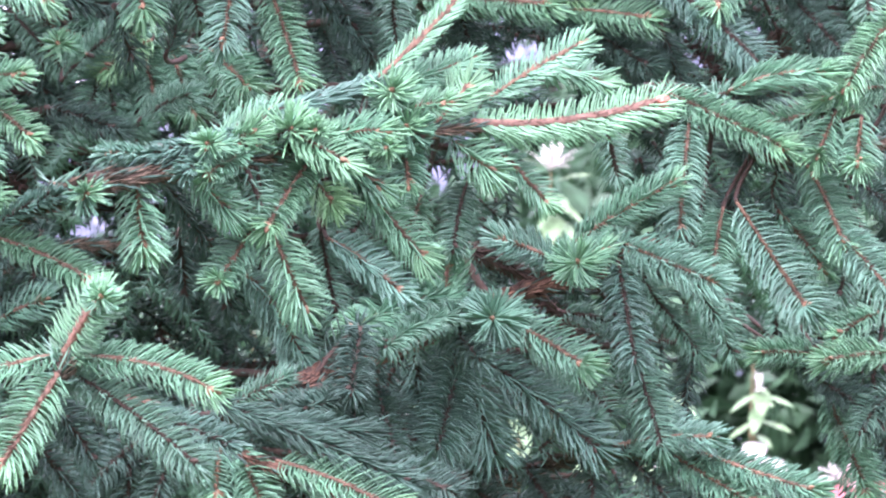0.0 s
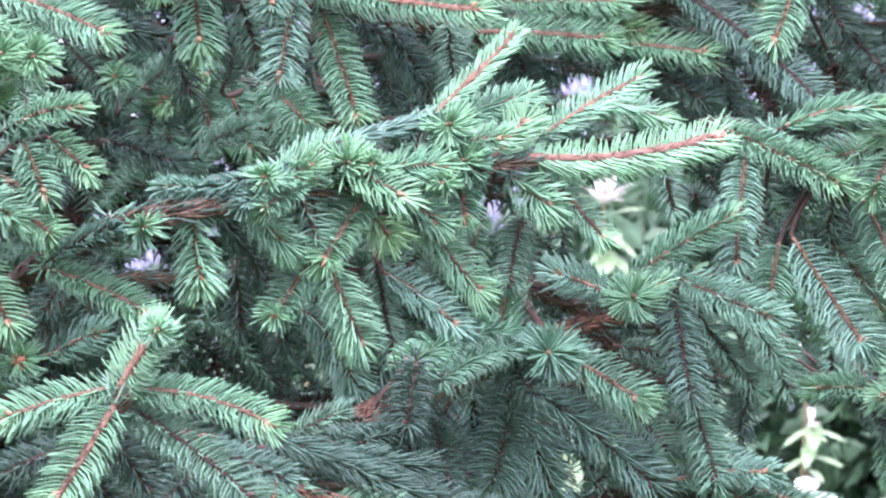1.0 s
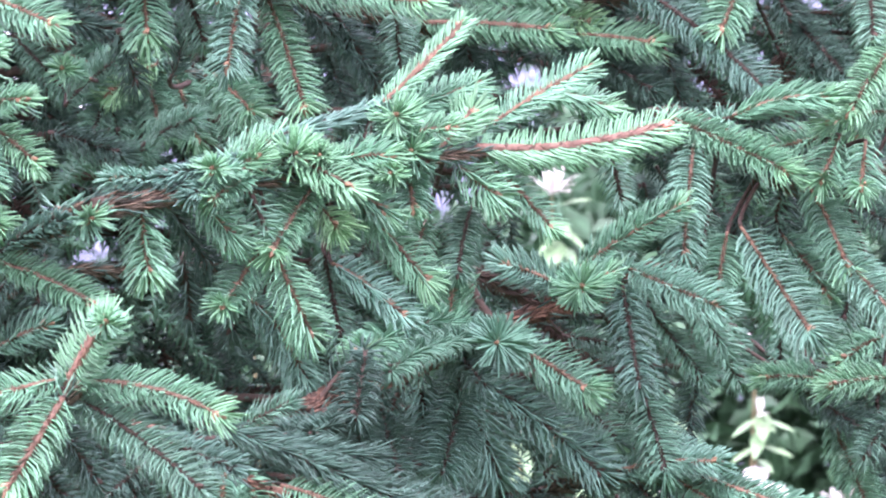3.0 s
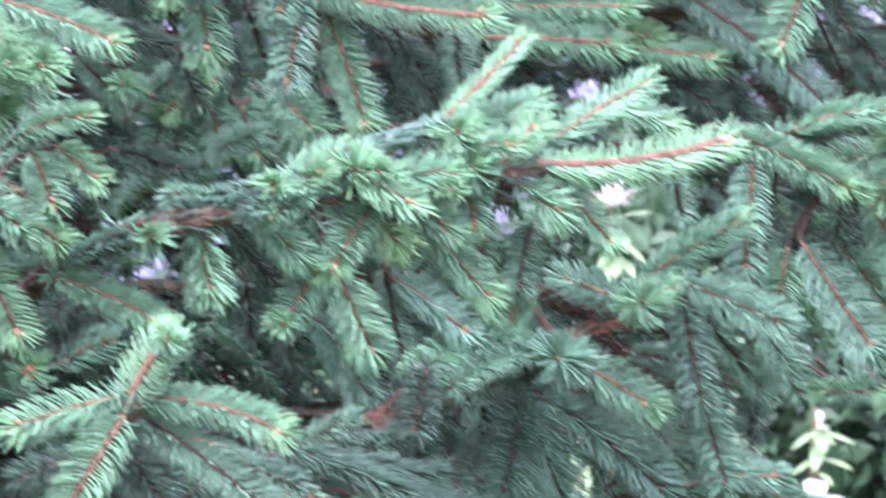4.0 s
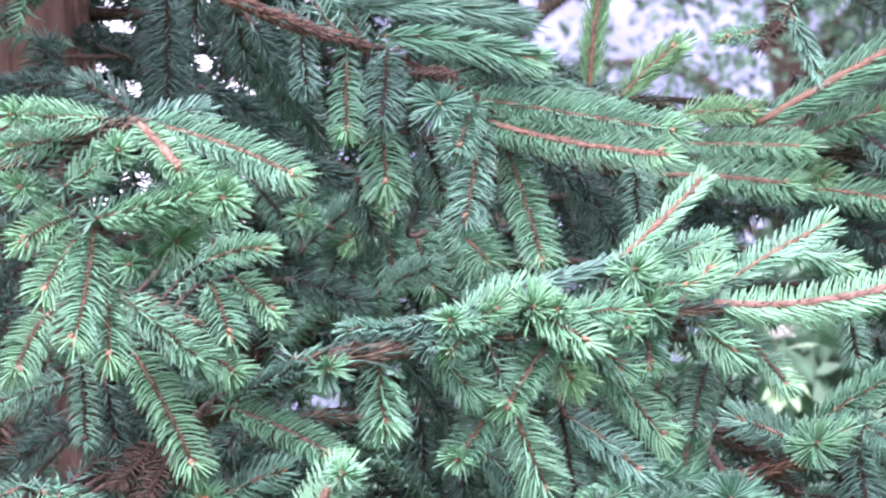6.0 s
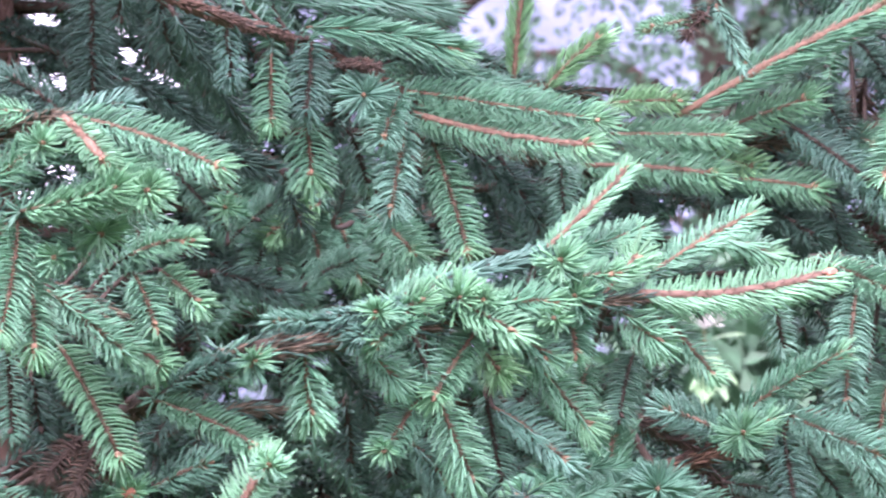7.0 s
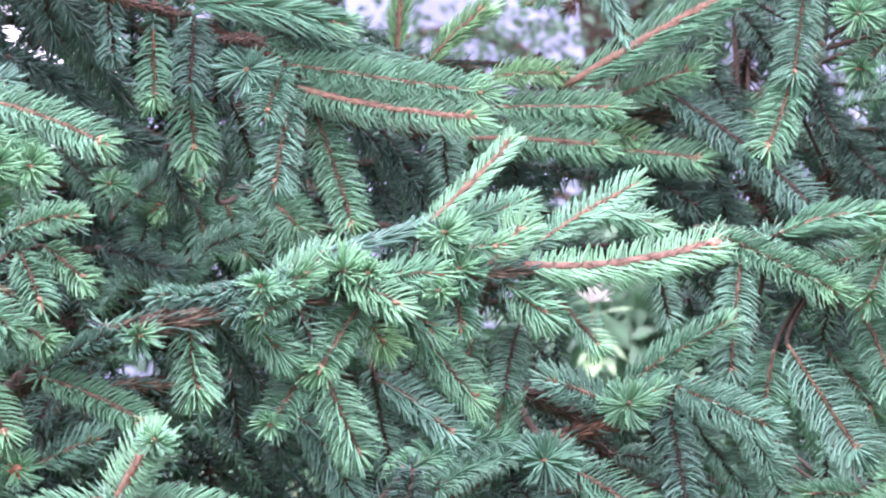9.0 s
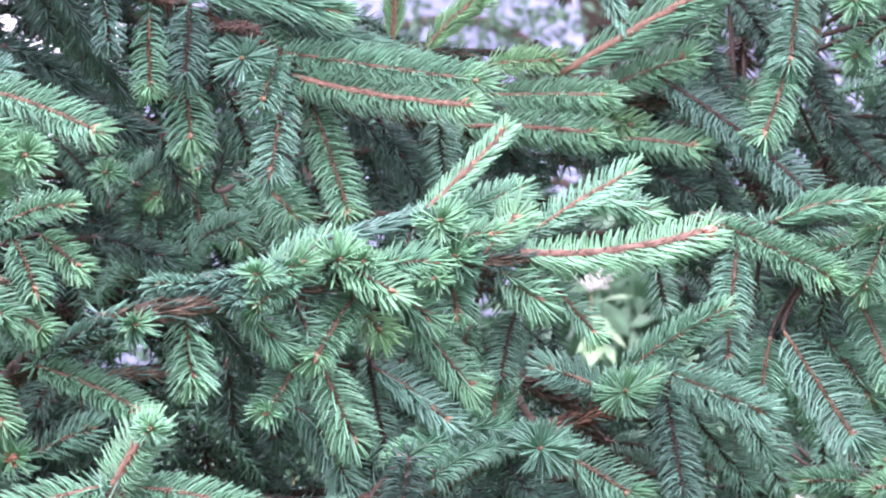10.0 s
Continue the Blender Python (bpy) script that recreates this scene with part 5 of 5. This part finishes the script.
def shrub_leaf(stalk, at, toward, length, width, mat, curl=0.08, face=None):
    key = (round(length, 3), round(width, 3), curl, mat.name)
    if key not in LEAF_SHAPES:
        me = leaf_mesh("leaf", length, width, curl)
        me.materials.append(mat)
        LEAF_SHAPES[key] = me
    ob = new("petal" if mat is PINK else "leaf", LEAF_SHAPES[key])
    x = Vector(toward).normalized()
    y = Vector(face or (0, -0.5, 0.85)).cross(x).normalized()
    ob.parent = stalk
    ob.matrix_basis = Matrix.Translation(at) @ Matrix((x, y, x.cross(y))).transposed().to_4x4()
    return ob


def shrub_stem(foot, top, radius=0.0019):
    foot, top = np.array(foot), np.array(top)
    path = spline([foot, foot * 0.6 + top * 0.4 + np.array([0.02, 0.03, 0]), top], 22)
    v, f = tube(path, np.linspace(radius * 1.5, radius * 0.7, 22), 7)
    return mesh_object("stem", v, f, [STALK], [0] * len(f), shrub)



stem_a = shrub_stem((0.131, 10.662, -0.02), (0.163, 10.500, 1.657))
shrub_leaf(stem_a, (0.153, 10.500, 1.663), (-0.44, -0.87, 0.20), 0.074, 0.013, PALE)
shrub_leaf(stem_a, (0.168, 10.500, 1.642), (0.62, -0.76, 0.18), 0.084, 0.016, PALE)
shrub_leaf(stem_a, (0.162, 10.500, 1.658), (-0.40, -0.81, 0.42), 0.079, 0.019, WHITE)
shrub_leaf(stem_a, (0.163, 10.500, 1.660), (-0.13, -0.82, 0.55), 0.079, 0.018, WHITE)
shrub_leaf(stem_a, (0.163, 10.500, 1.660), (0.17, -0.80, 0.57), 0.081, 0.019, WHITE)
shrub_leaf(stem_a, (0.165, 10.500, 1.660), (0.38, -0.88, 0.28), 0.074, 0.019, WHITE)
shrub_leaf(stem_a, (0.165, 10.500, 1.661), (0.34, -0.93, 0.11), 0.069, 0.013, WHITE)
shrub_leaf(stem_a, (0.168, 10.500, 1.624), (-0.21, -0.90, -0.38), 0.071, 0.018, PALE)
shrub_leaf(stem_a, (0.171, 10.500, 1.624), (0.24, -0.91, -0.35), 0.071, 0.018, PALE)
shrub_leaf(stem_a, (0.176, 10.500, 1.613), (0.45, -0.80, -0.39), 0.081, 0.011, PALE)
shrub_leaf(stem_a, (0.168, 10.500, 1.603), (-0.35, -0.85, -0.39), 0.076, 0.011, PALE)
shrub_leaf(stem_a, (0.168, 10.500, 1.595), (-0.09, -0.84, -0.53), 0.076, 0.037, PALE)
shrub_leaf(stem_a, (0.181, 10.500, 1.584), (0.21, -0.91, -0.34), 0.071, 0.016, PALE)
shrub_leaf(stem_a, (0.165, 10.500, 1.661), (0.44, -0.80, 0.42), 0.081, 0.016, WHITE)
shrub_leaf(stem_a, (0.163, 10.500, 1.661), (0.02, -0.81, 0.59), 0.079, 0.015, WHITE)

stem_b = shrub_stem((0.370, 10.662, -0.02), (0.462, 10.500, 1.361))
shrub_leaf(stem_b, (0.464, 10.500, 1.340), (-0.07, -0.88, 0.47), 0.073, 0.006, WHITE)
shrub_leaf(stem_b, (0.465, 10.500, 1.340), (0.01, -0.89, 0.45), 0.073, 0.006, WHITE)
shrub_leaf(stem_b, (0.462, 10.500, 1.335), (0.18, -0.96, 0.22), 0.068, 0.018, WHITE)
shrub_leaf(stem_b, (0.462, 10.500, 1.335), (-0.52, -0.81, -0.27), 0.081, 0.011, PALE)
shrub_leaf(stem_b, (0.467, 10.500, 1.333), (0.57, -0.81, -0.14), 0.081, 0.011, PALE)
shrub_leaf(stem_b, (0.470, 10.500, 1.343), (-0.06, -0.87, -0.49), 0.074, 0.027, PALE)
shrub_leaf(stem_b, (0.473, 10.500, 1.324), (0.15, -0.99, -0.05), 0.066, 0.010, PALE)
shrub_leaf(stem_b, (0.462, 10.500, 1.295), (-0.55, -0.80, -0.25), 0.081, 0.011, PALE)
shrub_leaf(stem_b, (0.467, 10.500, 1.295), (0.55, -0.83, -0.13), 0.078, 0.013, PALE)
shrub_leaf(stem_b, (0.468, 10.500, 1.321), (-0.19, -0.84, -0.51), 0.078, 0.024, PALE)
shrub_leaf(stem_b, (0.462, 10.500, 1.275), (0.27, -0.95, -0.19), 0.068, 0.013, PALE)
shrub_leaf(stem_b, (0.459, 10.500, 1.264), (-0.16, -0.94, -0.29), 0.068, 0.029, WHITE)
shrub_leaf(stem_b, (0.460, 10.500, 1.264), (0.03, -0.96, -0.29), 0.068, 0.029, WHITE)
shrub_leaf(stem_b, (0.467, 10.500, 1.240), (0.50, -0.85, -0.19), 0.076, 0.027, WHITE)

stem_c = shrub_stem((0.094, 10.662, -0.02), (0.116, 10.500, 1.322))
shrub_leaf(stem_c, (0.115, 10.500, 1.309), (-0.07, -0.90, -0.43), 0.071, 0.018, PALE)
shrub_leaf(stem_c, (0.120, 10.500, 1.298), (0.13, -0.83, -0.55), 0.078, 0.019, PALE)
shrub_leaf(stem_c, (0.115, 10.500, 1.261), (-0.27, -0.83, -0.49), 0.078, 0.018, PALE)
shrub_leaf(stem_c, (0.121, 10.500, 1.253), (0.27, -0.83, -0.49), 0.078, 0.018, PALE)
shrub_leaf(stem_c, (0.116, 10.500, 1.314), (0.14, -0.94, 0.32), 0.069, 0.013, WHITE)

stem_d = shrub_stem((0.242, 10.662, -0.02), (0.304, 10.500, 1.253))
shrub_leaf(stem_d, (0.304, 10.500, 1.227), (-0.30, -0.86, -0.41), 0.074, 0.021, PALE)
shrub_leaf(stem_d, (0.305, 10.500, 1.224), (0.28, -0.85, -0.45), 0.076, 0.021, PALE)
shrub_leaf(stem_d, (0.304, 10.500, 1.245), (0.09, -0.90, -0.42), 0.071, 0.019, PALE)
shrub_leaf(stem_d, (0.304, 10.500, 1.237), (0.22, -0.97, -0.09), 0.066, 0.011, WHITE)

stem_e = shrub_stem((0.286, 10.662, -0.02), (0.357, 10.500, 1.333))
shrub_leaf(stem_e, (0.357, 10.500, 1.330), (-0.19, -0.86, -0.47), 0.074, 0.016, PALE)
shrub_leaf(stem_e, (0.357, 10.500, 1.325), (0.08, -0.85, -0.52), 0.076, 0.015, PALE)
shrub_leaf(stem_e, (0.352, 10.500, 1.333), (-0.27, -0.94, -0.21), 0.069, 0.011, PALE)
shrub_leaf(stem_e, (0.357, 10.500, 1.322), (0.21, -0.94, -0.27), 0.069, 0.011, PALE)

stem_f = shrub_stem((-0.045, 10.662, -0.02), (-0.057, 10.500, 1.342))
shrub_leaf(stem_f, (-0.057, 10.500, 1.338), (-0.11, -0.90, -0.43), 0.073, 0.011, WHITE)
shrub_leaf(stem_f, (-0.055, 10.500, 1.333), (0.18, -0.79, -0.58), 0.081, 0.013, WHITE)
shrub_leaf(stem_f, (-0.057, 10.500, 1.333), (0.37, -0.82, -0.44), 0.079, 0.010, WHITE)

stem_g = shrub_stem((0.168, 10.662, -0.02), (0.210, 10.500, 1.245))
shrub_leaf(stem_g, (0.210, 10.500, 1.240), (-0.19, -0.91, -0.37), 0.071, 0.013, PALE)
shrub_leaf(stem_g, (0.210, 10.500, 1.237), (0.19, -0.89, -0.42), 0.073, 0.015, PALE)

stem_h = shrub_stem((0.472, 10.662, -0.02), (0.590, 10.500, 1.227))
shrub_leaf(stem_h, (0.582, 10.500, 1.211), (-0.42, -0.85, 0.30), 0.076, 0.021, WHITE)
shrub_leaf(stem_h, (0.582, 10.500, 1.211), (-0.49, -0.87, 0.03), 0.074, 0.021, WHITE)
shrub_leaf(stem_h, (0.582, 10.500, 1.209), (-0.21, -0.87, 0.44), 0.074, 0.019, WHITE)
shrub_leaf(stem_h, (0.590, 10.500, 1.207), (0.06, -0.85, 0.52), 0.076, 0.008, WHITE)
shrub_leaf(stem_h, (0.591, 10.500, 1.207), (0.39, -0.91, -0.14), 0.071, 0.019, WHITE)
shrub_leaf(stem_h, (0.590, 10.500, 1.204), (0.18, -0.94, -0.29), 0.069, 0.021, PINK)
shrub_leaf(stem_h, (0.588, 10.500, 1.204), (-0.26, -0.91, -0.33), 0.071, 0.021, PINK)
shrub_leaf(stem_h, (0.591, 10.500, 1.206), (0.28, -0.95, 0.11), 0.068, 0.018, PINK)

stem_i = shrub_stem((0.512, 10.662, -0.02), (0.640, 10.500, 1.211))
shrub_leaf(stem_i, (0.641, 10.500, 1.195), (-0.31, -0.91, 0.27), 0.071, 0.018, PINK)
shrub_leaf(stem_i, (0.641, 10.500, 1.195), (0.15, -0.93, 0.33), 0.069, 0.019, PINK)
shrub_leaf(stem_i, (0.641, 10.500, 1.193), (0.28, -0.96, -0.06), 0.068, 0.019, PINK)
shrub_leaf(stem_i, (0.640, 10.500, 1.193), (-0.18, -0.94, -0.30), 0.069, 0.019, PINK)

stem_j = shrub_stem((0.368, 10.662, -0.02), (0.459, 10.500, 1.437))
shrub_leaf(stem_j, (0.451, 10.500, 1.461), (-0.10, -0.93, -0.34), 0.069, 0.008, WHITE)
shrub_leaf(stem_j, (0.456, 10.500, 1.445), (-0.22, -0.95, 0.23), 0.068, 0.008, PALE)
shrub_leaf(stem_j, (0.459, 10.500, 1.429), (-0.04, -0.92, -0.39), 0.069, 0.011, PALE)
shrub_leaf(stem_j, (0.459, 10.500, 1.437), (0.20, -0.97, -0.17), 0.066, 0.010, PALE)

stem_k = shrub_stem((-0.233, 10.662, -0.02), (-0.292, 10.500, 1.839))
shrub_leaf(stem_k, (-0.292, 10.500, 1.828), (-0.15, -0.98, 0.13), 0.066, 0.011, PINK)
shrub_leaf(stem_k, (-0.291, 10.500, 1.828), (0.20, -0.97, 0.10), 0.066, 0.011, PINK)
shrub_leaf(stem_k, (-0.291, 10.500, 1.828), (0.04, -0.97, 0.22), 0.066, 0.010, PINK)
shrub_leaf(stem_k, (-0.291, 10.500, 1.826), (-0.14, -0.97, -0.20), 0.066, 0.011, WHITE)
shrub_leaf(stem_k, (-0.289, 10.500, 1.826), (0.21, -0.96, -0.18), 0.068, 0.011, WHITE)

stem_l = shrub_stem((-0.045, 10.662, -0.02), (-0.057, 10.500, 1.335))
shrub_leaf(stem_l, (-0.057, 10.500, 1.330), (-0.17, -0.93, -0.33), 0.069, 0.013, WHITE)
shrub_leaf(stem_l, (-0.055, 10.500, 1.327), (0.18, -0.89, -0.42), 0.073, 0.015, WHITE)
shrub_leaf(stem_l, (-0.057, 10.500, 1.327), (0.32, -0.93, -0.15), 0.069, 0.011, PALE)
shrub_leaf(stem_l, (-0.057, 10.500, 1.322), (-0.28, -0.96, 0.05), 0.068, 0.011, PALE)
shrub_leaf(stem_l, (-0.055, 10.500, 1.306), (-0.18, -0.91, -0.38), 0.071, 0.013, WHITE)
